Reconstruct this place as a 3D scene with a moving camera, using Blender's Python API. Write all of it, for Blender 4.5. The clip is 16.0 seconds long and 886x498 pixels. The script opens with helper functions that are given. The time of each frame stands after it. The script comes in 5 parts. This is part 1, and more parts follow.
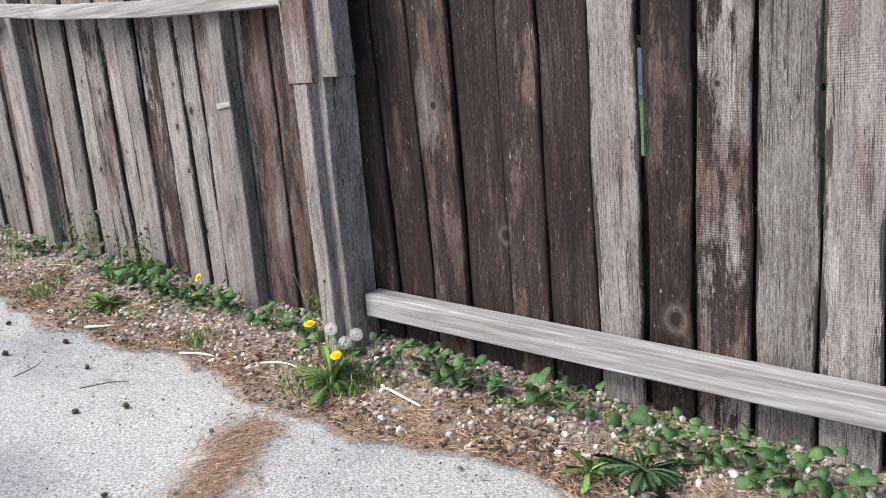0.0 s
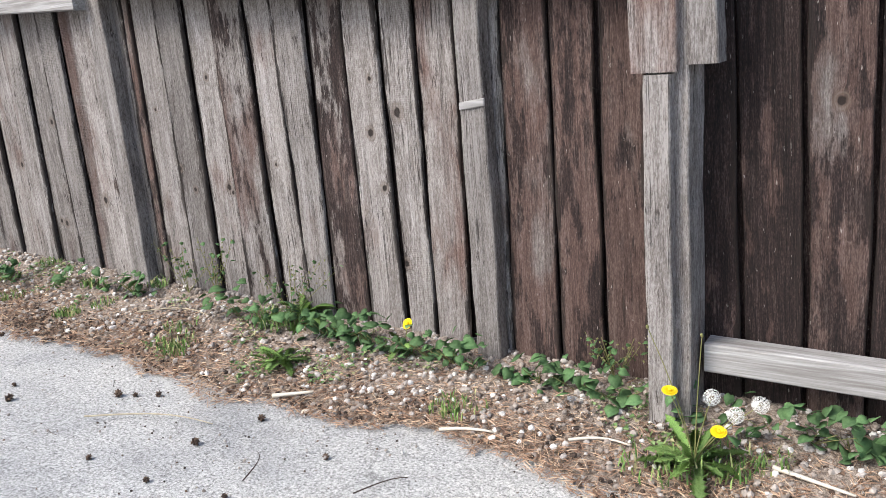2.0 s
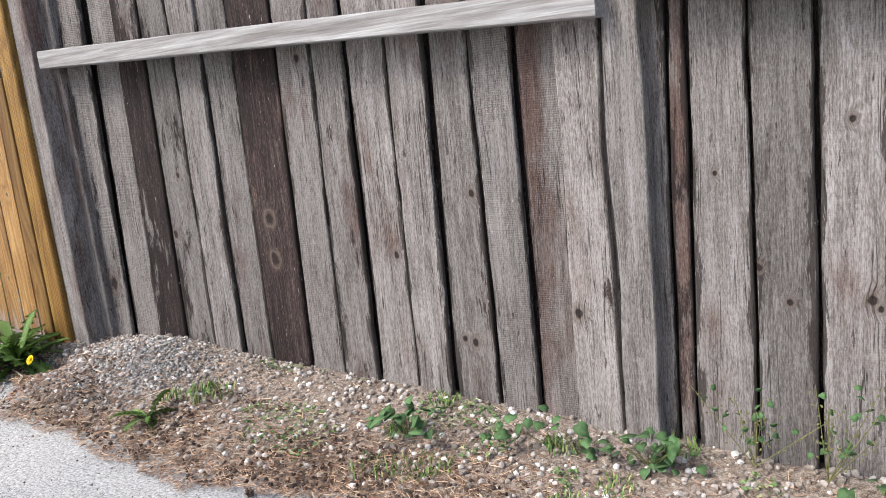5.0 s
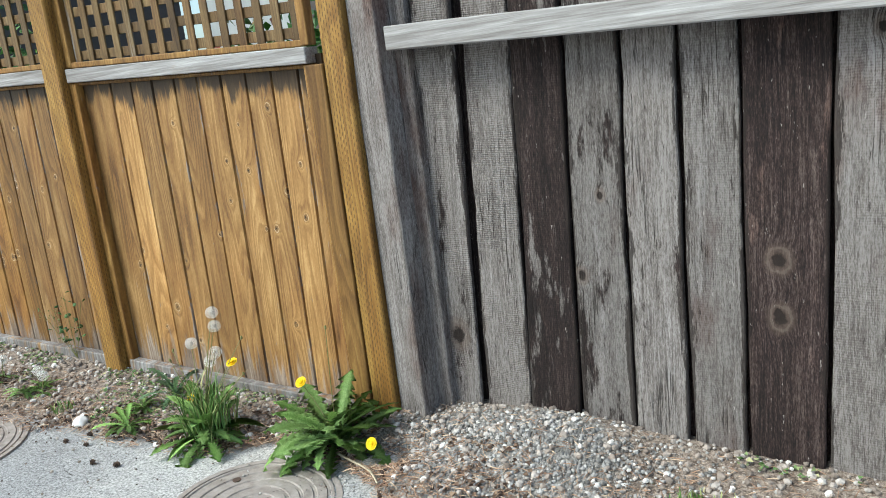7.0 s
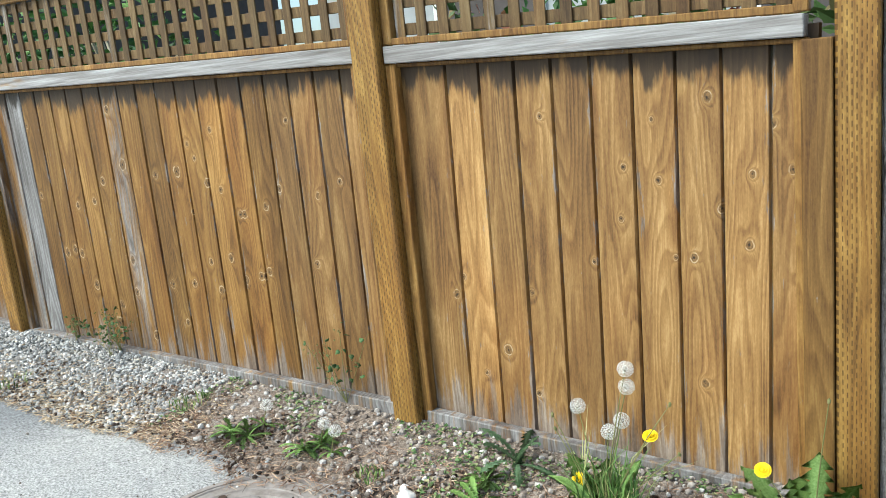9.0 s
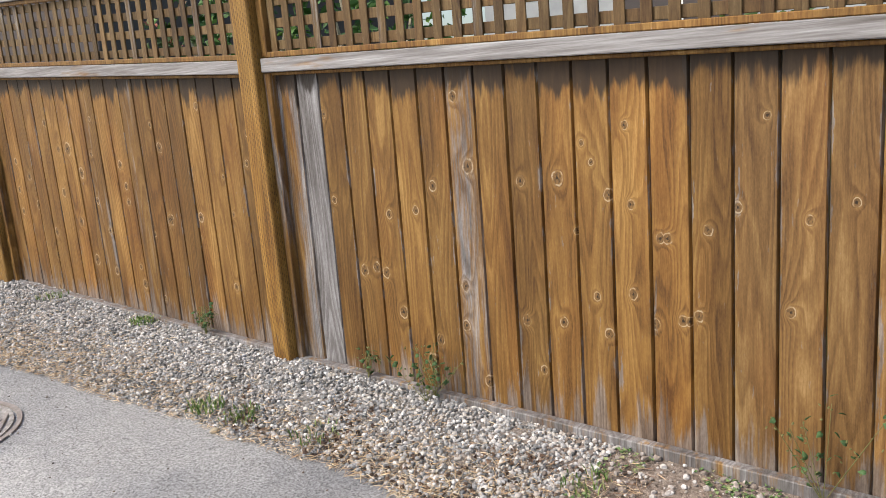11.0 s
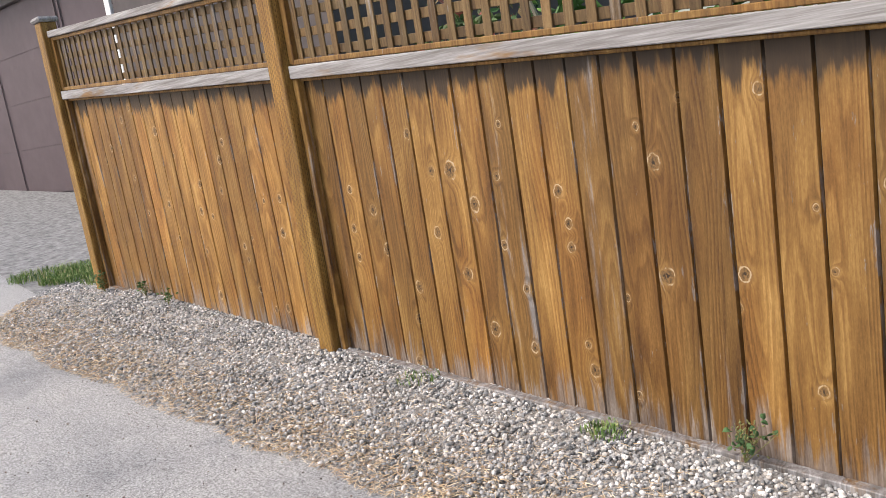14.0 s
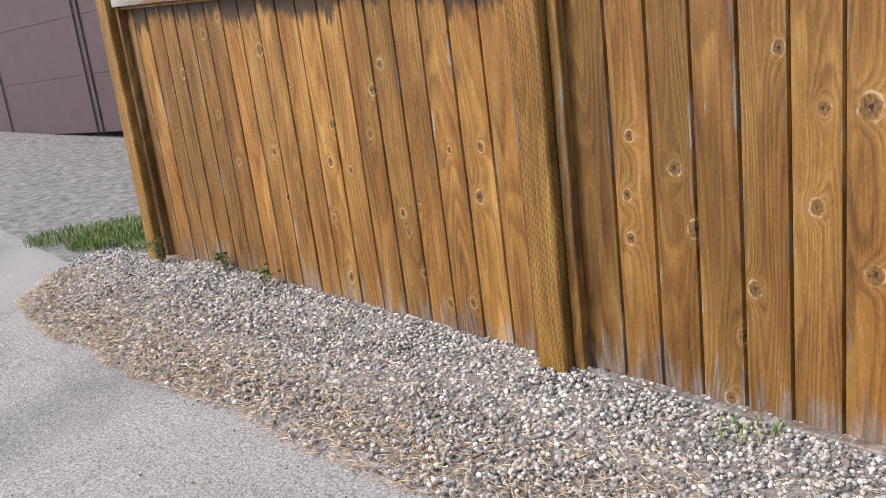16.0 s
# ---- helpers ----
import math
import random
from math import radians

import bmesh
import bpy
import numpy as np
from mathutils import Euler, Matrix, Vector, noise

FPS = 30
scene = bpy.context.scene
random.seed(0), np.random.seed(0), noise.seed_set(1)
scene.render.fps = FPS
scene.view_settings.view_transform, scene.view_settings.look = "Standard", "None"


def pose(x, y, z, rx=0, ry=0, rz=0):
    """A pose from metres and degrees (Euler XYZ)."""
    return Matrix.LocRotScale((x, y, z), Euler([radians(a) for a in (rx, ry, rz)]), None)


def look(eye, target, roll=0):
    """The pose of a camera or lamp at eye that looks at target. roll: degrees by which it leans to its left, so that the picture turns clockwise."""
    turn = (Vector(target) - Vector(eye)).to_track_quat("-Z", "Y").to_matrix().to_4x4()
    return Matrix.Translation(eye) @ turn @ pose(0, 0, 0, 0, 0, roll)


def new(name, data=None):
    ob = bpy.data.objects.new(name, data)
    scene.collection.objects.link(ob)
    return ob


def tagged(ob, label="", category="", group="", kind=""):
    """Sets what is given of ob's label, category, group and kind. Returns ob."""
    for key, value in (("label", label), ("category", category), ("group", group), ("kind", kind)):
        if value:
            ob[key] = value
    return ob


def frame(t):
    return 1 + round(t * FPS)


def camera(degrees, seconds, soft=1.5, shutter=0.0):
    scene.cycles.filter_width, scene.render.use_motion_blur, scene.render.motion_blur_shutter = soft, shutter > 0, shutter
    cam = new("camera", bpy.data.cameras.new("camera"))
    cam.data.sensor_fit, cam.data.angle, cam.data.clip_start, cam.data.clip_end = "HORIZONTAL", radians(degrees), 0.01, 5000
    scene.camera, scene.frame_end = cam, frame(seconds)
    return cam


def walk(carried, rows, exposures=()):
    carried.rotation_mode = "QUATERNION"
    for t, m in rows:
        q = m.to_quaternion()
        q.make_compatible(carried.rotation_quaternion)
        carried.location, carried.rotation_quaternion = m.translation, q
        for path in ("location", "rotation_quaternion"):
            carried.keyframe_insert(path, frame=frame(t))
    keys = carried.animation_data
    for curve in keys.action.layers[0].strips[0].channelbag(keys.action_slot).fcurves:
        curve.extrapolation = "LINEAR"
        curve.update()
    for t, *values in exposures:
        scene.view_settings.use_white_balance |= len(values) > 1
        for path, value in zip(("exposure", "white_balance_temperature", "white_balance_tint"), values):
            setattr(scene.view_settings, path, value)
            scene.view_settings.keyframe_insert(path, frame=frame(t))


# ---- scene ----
cam = camera(57.4, 16.0, soft=0.8)
PATH = [
    (0, (0.090, 0.223, 1.268), (-1.151, 1.715, 0.785), -4.6),
    (0.5, (-0.277, 0.140, 1.285), (-1.469, 1.667, 0.786), -4.2),
    (1, (-0.692, 0.118, 1.297), (-1.872, 1.646, 0.776), -4.2),
    (1.5, (-1.063, 0.065, 1.289), (-2.240, 1.591, 0.753), -3.8),
    (1.7, (-1.205, 0.043, 1.312), (-2.270, 1.644, 0.763), -4.0),
    (2, (-1.424, 0.018, 1.321), (-2.468, 1.647, 0.815), -4.8),
    (2.5, (-1.824, 0.110, 1.337), (-2.880, 1.732, 0.834), -4.8),
    (3, (-2.209, 0.117, 1.325), (-3.287, 1.725, 0.822), -4.3),
    (3.5, (-2.580, 0.119, 1.346), (-3.661, 1.730, 0.860), -4.0),
    (3.7, (-2.748, 0.156, 1.363), (-3.846, 1.765, 0.912), -3.8),
    (4, (-2.975, 0.202, 1.395), (-4.078, 1.814, 0.968), -3.9),
    (4.5, (-3.364, 0.212, 1.407), (-4.474, 1.823, 0.991), -5.2),
    (5, (-3.726, 0.190, 1.419), (-4.832, 1.809, 1.027), -6.2),
    (5.2, (-3.886, 0.210, 1.403), (-5.009, 1.822, 1.028), -6.0),
    (7.3, (-5.734, 0.164, 1.594), (-6.882, 1.745, 1.169), -7.0),
    (7.5, (-5.894, 0.171, 1.582), (-7.056, 1.743, 1.159), -6.6),
    (8, (-6.218, 0.141, 1.621), (-7.385, 1.709, 1.2), -6.5),
    (8.5, (-6.556, 0.127, 1.62), (-7.732, 1.696, 1.23), -6.3),
    (9, (-6.886, 0.048, 1.643), (-8.092, 1.593, 1.245), -5.9),
    (9.2, (-7.024, 0.009, 1.65), (-8.247, 1.541, 1.256), -6.0),
    (11.3, (-8.563, -0.105, 1.723), (-9.919, 1.31, 1.325), -4.8),
    (11.5, (-8.71, -0.072, 1.728), (-10.094, 1.314, 1.322), -5.0),
    (12, (-9.058, -0.061, 1.756), (-10.538, 1.218, 1.341), -5.5),
    (12.5, (-9.413, -0.097, 1.774), (-10.926, 1.14, 1.351), -5.8),
    (12.6, (-9.492, -0.098, 1.774), (-11.003, 1.141, 1.346), -5.7),
    (13, (-9.799, -0.085, 1.77), (-11.341, 1.116, 1.346), -6.2),
    (13.5, (-10.16, -0.081, 1.815), (-11.719, 1.096, 1.39), -6.5),
    (14, (-10.514, -0.109, 1.831), (-12.046, 1.121, 1.458), -8.8),
    (14.5, (-10.915, -0.083, 1.801), (-12.436, 1.159, 1.422), -8.6),
    (14.8, (-11.151, -0.074, 1.794), (-12.669, 1.165, 1.391), -8.8),
    (15, (-11.296, -0.099, 1.797), (-12.807, 1.14, 1.373), -8.3),
    (15.5, (-11.684, -0.142, 1.804), (-13.145, 1.146, 1.353), -7.4),
    (15.8, (-11.905, -0.19, 1.814), (-13.374, 1.087, 1.351), -7.5),
    (16, (-12.087, -0.123, 1.799), (-13.557, 1.144, 1.313), -6.9),
]
walk(cam, [(t, look(eye, target, roll)) for t, eye, target, roll in PATH],
     exposures=[(0.0, 1.0, 6350, 8), (2.5, 1.05, 6350, 8), (5.2, 1.0, 6350, 9), (7.3, 0.93, 6050, -3), (9.2, 0.98, 6050, -3), (11.3, 0.66, 6750, 11), (14.5, 0.84, 6750, 12), (16.0, 0.70, 6750, 12)])

# ---- world and light ----
world = bpy.data.worlds.new("sky")
scene.world = world
world.use_nodes = True
wn = world.node_tree.nodes
sky = wn.new("ShaderNodeTexSky")
sky.sky_type, sky.sun_disc = "NISHITA", False
sky.sun_elevation, sky.sun_rotation = radians(47), radians(212)
sky.air_density, sky.dust_density, sky.ozone_density = 1.0, 3.0, 1.0
world.node_tree.links.new(sky.outputs[0], wn["Background"].inputs[0])
wn["Background"].inputs[1].default_value = 0.14
sun_data = bpy.data.lights.new("sun", "SUN")
sun_data.energy, sun_data.angle, sun_data.color = 1.9, radians(22), (1.0, 0.96, 0.9)
sun = new("sun", sun_data)
sun.matrix_world = look((-9.5, -8, 11), (-4.2, 0.5, 0))

# ---- plan ----
def interp(x, xs, ys):
    return float(np.interp(x, xs, ys))

def cross_fall(x):
    """The lane falls towards the old fence, and not beyond it."""
    return interp(-x, [5.8, 7.4], [1.0, 0.0])

def verge_edge(x):
    """y of the asphalt's edge."""
    return -0.05 * cross_fall(x) + interp(-x, [-3, 0, 1, 3, 5, 6, 6.9, 7.15, 7.6, 7.9, 8.5, 10.4, 12, 14, 15.6, 16.4, 16.9], [1.96, 1.94, 1.94, 1.86, 1.80, 1.70, 1.68, 1.86, 1.88, 1.70, 1.62, 1.43, 1.24, 0.97, 0.80, 0.80, 1.25])

def fence_y(x):
    return 2.332 if x > -7.15 else 1.956 + 0.072 * (x + 11.08)

def road_z(x, y):
    """The lane climbs towards -x, and flattens at the garage."""
    xx = min(-x, 30.0)
    xx = max(xx, -12.0)
    return -0.0866 + 0.05406 * xx + 0.0265 * min(max(y, -6.0), 4.0) + 0.07 * cross_fall(x) * (2.332 - min(max(y, -1.5), 3.0))

def ground_z(x, y):
    e, f = verge_edge(x), fence_y(x)
    s = min(max((y - e) / max(f - e, 0.2), 0), 1)
    rise = interp(-x, [6, 8, 15.8, 16.6], [0.12, 0.045, 0.045, 0.0])
    z = road_z(x, y) + rise * s
    # heap of dug gravel by the old fence's end post, and the small pit beside it
    z += 0.085 * math.exp(-(((x + 6.62) / 0.30) ** 2 + ((y - 2.18) / 0.17) ** 2))
    z += 0.04 * math.exp(-(((x + 6.85) / 0.3) ** 2 + ((y - 1.85) / 0.16) ** 2))
    z -= 0.07 * math.exp(-(((x + 7.17) / 0.12) ** 2 + ((y - 2.02) / 0.08) ** 2))
    return z

# ---- helpers ----
def part(name, bm, material, parent=None, label="", at=None):
    me = bpy.data.meshes.new(name)
    if isinstance(bm, bmesh.types.BMesh):
        bm.to_mesh(me)
        bm.free()
    else:
        me.from_pydata(*bm)
    me.materials.append(material)
    ob = new(name, me)
    if parent:
        ob.parent = parent
    if at is not None:
        ob.matrix_basis = at
    if label:
        ob["label"] = label
    return ob

def share(name, me, parent, at):
    ob = new(name, me)
    ob.parent = parent
    ob.matrix_basis = at
    return ob

def thing(name, at, label, category, group="", kind=""):
    return tagged_at(new(name), at, label, category, group, kind)

def tagged_at(ob, at, label, category, group, kind):
    ob.matrix_basis = at
    return tagged(ob, label, category, group, kind)

def box(bm, x0, x1, y0, y1, z0, z1, bevel=0.004, tilt=0.0):
    """A box; tilt lifts its end at x0 by that many metres over the end at x1."""
    r = bmesh.ops.create_cube(bm, size=1)
    for v in r["verts"]:
        v.co = Vector(((x0 + x1) / 2 + v.co.x * (x1 - x0), (y0 + y1) / 2 + v.co.y * (y1 - y0), (z0 + z1) / 2 + v.co.z * (z1 - z0)))
        v.co.z += tilt * (x1 - v.co.x) / (x1 - x0)
    if bevel:
        es = list({e for v in r["verts"] for e in v.link_edges})
        bmesh.ops.bevel(bm, geom=es, offset=bevel, segments=1, affect="EDGES")
    return bm

def boxed(*a, **k):
    return box(bmesh.new(), *a, **k)

def smooth(ob):
    for p in ob.data.polygons:
        p.use_smooth = True
    return ob

# ---- materials ----
class Nodes:
    """Short hand for a node material."""
    def __init__(self, name, rough=0.8):
        self.mat = bpy.data.materials.new(name)
        self.mat.use_nodes = True
        self.t = self.mat.node_tree
        self.bsdf = self.t.nodes["Principled BSDF"]
        self.bsdf.inputs["Roughness"].default_value = rough
        self.bsdf.inputs["Specular IOR Level"].default_value = 0.3
    def n(self, kind, **k):
        node = self.t.nodes.new(kind)
        for a, v in k.items():
            node.inputs[a.replace("_", " ")].default_value = v
        return node
    def put(self, value, socket):
        if isinstance(value, bpy.types.NodeSocket):
            self.t.links.new(value, socket)
        else:
            socket.default_value = value
    def math(self, op, a, b=0.0, c=0.0, clamp=False):
        node = self.t.nodes.new("ShaderNodeMath")
        node.operation, node.use_clamp = op, clamp
        for s, v in zip(node.inputs, (a, b, c)):
            self.put(v, s)
        return node.outputs[0]
    def span(self, v, a, b, lo=0.0, hi=1.0):
        node = self.t.nodes.new("ShaderNodeMapRange")
        node.interpolation_type = "SMOOTHSTEP"
        for s, x in zip(node.inputs, (v, a, b, lo, hi)):
            self.put(x, s)
        return node.outputs[0]
    def noise(self, vec, scale, detail=4.0, rough=0.55):
        node = self.t.nodes.new("ShaderNodeTexNoise")
        self.put(vec, node.inputs["Vector"])
        node.inputs["Scale"].default_value, node.inputs["Detail"].default_value, node.inputs["Roughness"].default_value = scale, detail, rough
        return node.outputs[0]
    def scaled(self, vec, s, add=None):
        node = self.t.nodes.new("ShaderNodeVectorMath")
        node.operation = "MULTIPLY_ADD"
        self.put(vec, node.inputs[0])
        node.inputs[1].default_value = s
        if add is not None:
            self.put(add, node.inputs[2])
        return node.outputs[0]
    def ramp(self, v, stops):
        node = self.t.nodes.new("ShaderNodeValToRGB")
        el = node.color_ramp.elements
        while len(el) < len(stops):
            el.new(0.5)
        for e, (p, c) in zip(el, stops):
            e.position, e.color = p, (*c, 1)
        self.put(v, node.inputs[0])
        return node.outputs[0]
    def mix(self, f, a, b, how="MIX"):
        node = self.t.nodes.new("ShaderNodeMix")
        node.data_type, node.blend_type = "RGBA", how
        self.put(f, node.inputs[0])
        for s, v in ((node.inputs[6], a), (node.inputs[7], b)):
            self.put((*v, 1) if isinstance(v, tuple) and len(v) == 3 else v, s)
        return node.outputs[2]
    def bump(self, h, strength, distance):
        node = self.t.nodes.new("ShaderNodeBump")
        node.inputs["Strength"].default_value, node.inputs["Distance"].default_value = strength, distance
        self.put(h, node.inputs["Height"])
        self.put(node.outputs[0], self.bsdf.inputs["Normal"])
    def colour(self, c):
        self.put((*c, 1) if isinstance(c, tuple) else c, self.bsdf.inputs["Base Color"])
        return self.mat
    def coord(self):
        return self.t.nodes.new("ShaderNodeTexCoord").outputs["Object"]
    def random(self):
        return self.t.nodes.new("ShaderNodeObjectInfo").outputs["Random"]
    def island(self):
        return self.t.nodes.new("ShaderNodeNewGeometry").outputs["Random Per Island"]
    def prop(self, name, vector=False):
        node = self.t.nodes.new("ShaderNodeAttribute")
        node.attribute_type, node.attribute_name = "OBJECT", name
        return node.outputs["Vector" if vector else "Fac"]
    def split(self, v):
        node = self.t.nodes.new("ShaderNodeSeparateXYZ")
        self.put(v, node.inputs[0])
        return node.outputs
    def join(self, x, y, z):
        node = self.t.nodes.new("ShaderNodeCombineXYZ")
        for s, v in zip(node.inputs, (x, y, z)):
            self.put(v, s)
        return node.outputs[0]

KNOT_NAMES = ("knot_a", "knot_b", "knot_c", "knot_d", "knot_e")

def knots_of(m, xyz, wobble):
    """The nearest of the board's own knots, as distance over radius."""
    near = None
    for k in KNOT_NAMES:
        kx, kz, kr = m.split(m.prop(k, True))
        dx = m.math("SUBTRACT", xyz[0], kx)
        dz = m.math("MULTIPLY", m.math("SUBTRACT", xyz[2], kz), 0.8)
        d = m.math("SQRT", m.math("ADD", m.math("MULTIPLY", dx, dx), m.math("MULTIPLY", dz, dz)))
        d = m.math("ADD", m.math("DIVIDE", d, m.math("MAXIMUM", kr, 0.0005)), wobble)
        near = d if near is None else m.math("MINIMUM", near, d)
    return near

def wood_base(m):
    """Object coordinates, coordinates shifted board by board, distance to knots, and growth lines that swing round the knots."""
    co = m.coord()
    off = m.math("MULTIPLY", m.random(), 57.0)
    xyz = m.split(co)
    wob = m.math("MULTIPLY", m.math("SUBTRACT", m.noise(m.scaled(co, (60, 60, 60)), 1.0), 0.5), 0.7)
    knot = knots_of(m, xyz, wob)
    bend = m.math("MULTIPLY", m.span(knot, 0.6, 2.6, 1.0, 0.0), 0.009)
    shifted = m.join(m.math("ADD", m.math("ADD", xyz[0], bend), off), m.math("ADD", xyz[1], off), m.math("ADD", xyz[2], off))
    slow = m.noise(m.scaled(shifted, (9, 3, 0.75)), 1.0, 1.5, 0.4)
    swirl = m.math("DIVIDE", 0.20, m.math("ADD", m.math("MULTIPLY", knot, knot), 1.0))
    lines = m.math("FRACT", m.math("MULTIPLY", m.math("ADD", slow, swirl), 17.0))
    rings = m.math("MULTIPLY", m.span(lines, 0.0, 0.75), m.span(lines, 0.8, 1.0, 1.0, 0.0))
    return co, xyz, shifted, knot, rings

def rim_of(m, xyz):
    """Distance from the board's long edges, in metres."""
    return m.math("SUBTRACT", m.prop("half"), m.math("ABSOLUTE", xyz[0]))

def old_wood(name):
    m = Nodes(name, 0.88)
    co, xyz, sh, knot, rings = wood_base(m)
    fleck = m.noise(m.scaled(sh, (330, 160, 70)), 1.0, 4, 0.75)
    fine = m.noise(m.scaled(sh, (300, 110, 11)), 1.0, 4, 0.7)
    mid = m.noise(m.scaled(sh, (34, 20, 2.4)), 1.0, 4, 0.6)
    big = m.noise(m.scaled(sh, (7, 7, 2.2)), 1.0, 5, 0.6)
    wave = m.math("SINE", m.math("ADD", m.math("MULTIPLY", m.split(sh)[2], 900.0), m.math("MULTIPLY", m.noise(m.scaled(sh, (18, 10, 30)), 1.0, 2), 9.0)))
    saw = m.math("MULTIPLY", m.math("MULTIPLY", wave, m.prop("saw")), m.span(m.noise(m.scaled(sh, (9, 9, 5)), 1.0, 3), 0.40, 0.58))
    grain = m.math("ADD", m.math("ADD", m.math("MULTIPLY", fleck, 0.44), m.math("MULTIPLY", fine, 0.32)), m.math("ADD", m.math("MULTIPLY", mid, 0.18), m.math("MULTIPLY", big, 0.16)))
    grain = m.math("ADD", m.math("ADD", grain, m.math("MULTIPLY", m.math("SUBTRACT", rings, 0.5), 0.030)), m.math("MULTIPLY", saw, 0.034))
    grey = m.ramp(grain, [(0.39, (0.046, 0.039, 0.035)), (0.455, (0.150, 0.128, 0.117)), (0.52, (0.235, 0.207, 0.192)), (0.61, (0.43, 0.395, 0.375))])
    brown = m.ramp(grain, [(0.38, (0.018, 0.012, 0.010)), (0.46, (0.066, 0.039, 0.033)), (0.55, (0.130, 0.080, 0.067)), (0.68, (0.27, 0.20, 0.175))])
    dark = m.ramp(grain, [(0.40, (0.007, 0.005, 0.005)), (0.50, (0.020, 0.0135, 0.0125)), (0.57, (0.048, 0.029, 0.026)), (0.72, (0.20, 0.155, 0.135))])
    # the board's own tone, broken up by patches with ragged outlines
    patch = m.noise(m.scaled(sh, (13, 13, 3.0)), 1.0, 7, 0.72)
    f_b = m.span(m.math("ADD", m.prop("brown"), m.math("SUBTRACT", m.math("MULTIPLY", big, 1.9), 0.95)), 0.28, 0.72)
    f_d = m.span(m.math("ADD", m.prop("dark"), m.math("SUBTRACT", m.math("MULTIPLY", patch, 2.2), 1.1)), 0.40, 0.58)
    c = m.mix(f_d, m.mix(f_b, grey, brown), dark)
    shade = m.math("MULTIPLY", m.prop("tint"), m.math("ADD", 0.76, m.math("MULTIPLY", m.random(), 0.46)))
    c = m.mix(1.0, c, m.join(shade, shade, shade), "MULTIPLY")
    # silvered skin where the rain has washed the wood
    silver = m.span(m.noise(m.scaled(sh, (16, 12, 1.3)), 1.0, 5, 0.65), 0.52, 0.66, 0.0, 0.42)
    c = m.mix(silver, c, m.mix(1.0, c, (1.62, 1.66, 1.72), "MULTIPLY"))
    # rot along the edges, drying cracks, black weather marks
    rim = rim_of(m, xyz)
    ragged_rim = m.math("SUBTRACT", rim, m.math("MULTIPLY", m.math("SUBTRACT", m.noise(m.scaled(sh, (40, 30, 5)), 1.0, 5, 0.7), 0.47), 0.10))
    c = m.mix(m.span(ragged_rim, 0.0, 0.005, 0.8, 0.0), c, (0.020, 0.014, 0.012))
    crack_n = m.noise(m.scaled(sh, (60, 30, 1.4)), 1.0, 2, 0.5)
    crack = m.span(m.math("ABSOLUTE", m.math("SUBTRACT", crack_n, 0.5)), 0.004, 0.014, 1.0, 0.0)
    crack = m.math("MULTIPLY", crack, m.span(m.noise(m.scaled(sh, (9, 9, 2.1)), 1.0, 2), 0.50, 0.58))
    c = m.mix(m.math("MULTIPLY", crack, 0.8), c, (0.020, 0.015, 0.013))
    mark = m.span(m.noise(m.scaled(sh, (55, 40, 9)), 1.0, 5, 0.7), 0.63, 0.68)
    c = m.mix(m.math("MULTIPLY", mark, 0.8), c, (0.026, 0.019, 0.017))
    scar = m.span(m.noise(m.scaled(sh, (120, 60, 26)), 1.0, 3, 0.6), 0.69, 0.73, 0.0, 0.6)
    c = m.mix(scar, c, (0.42, 0.39, 0.36))
    c = m.mix(m.span(knot, 1.0, 1.7, 0.5, 0.0), c, (0.115, 0.082, 0.064))
    c = m.mix(m.span(m.math("ABSOLUTE", m.math("SUBTRACT", knot, 1.0)), 0.05, 0.2, 0.10, 0.0), c, (0.33, 0.30, 0.27))
    c = m.mix(m.span(knot, 0.45, 0.75, 0.92, 0.0), c, (0.016, 0.011, 0.009))
    h = m.math("ADD", grain, m.math("MULTIPLY", saw, 0.05))
    h = m.math("SUBTRACT", m.math("SUBTRACT", h, m.span(knot, 0.3, 0.8, 0.30, 0.0)), m.math("MULTIPLY", crack, 0.35))
    m.bump(h, 0.9, 0.009)
    return m.colour(c)

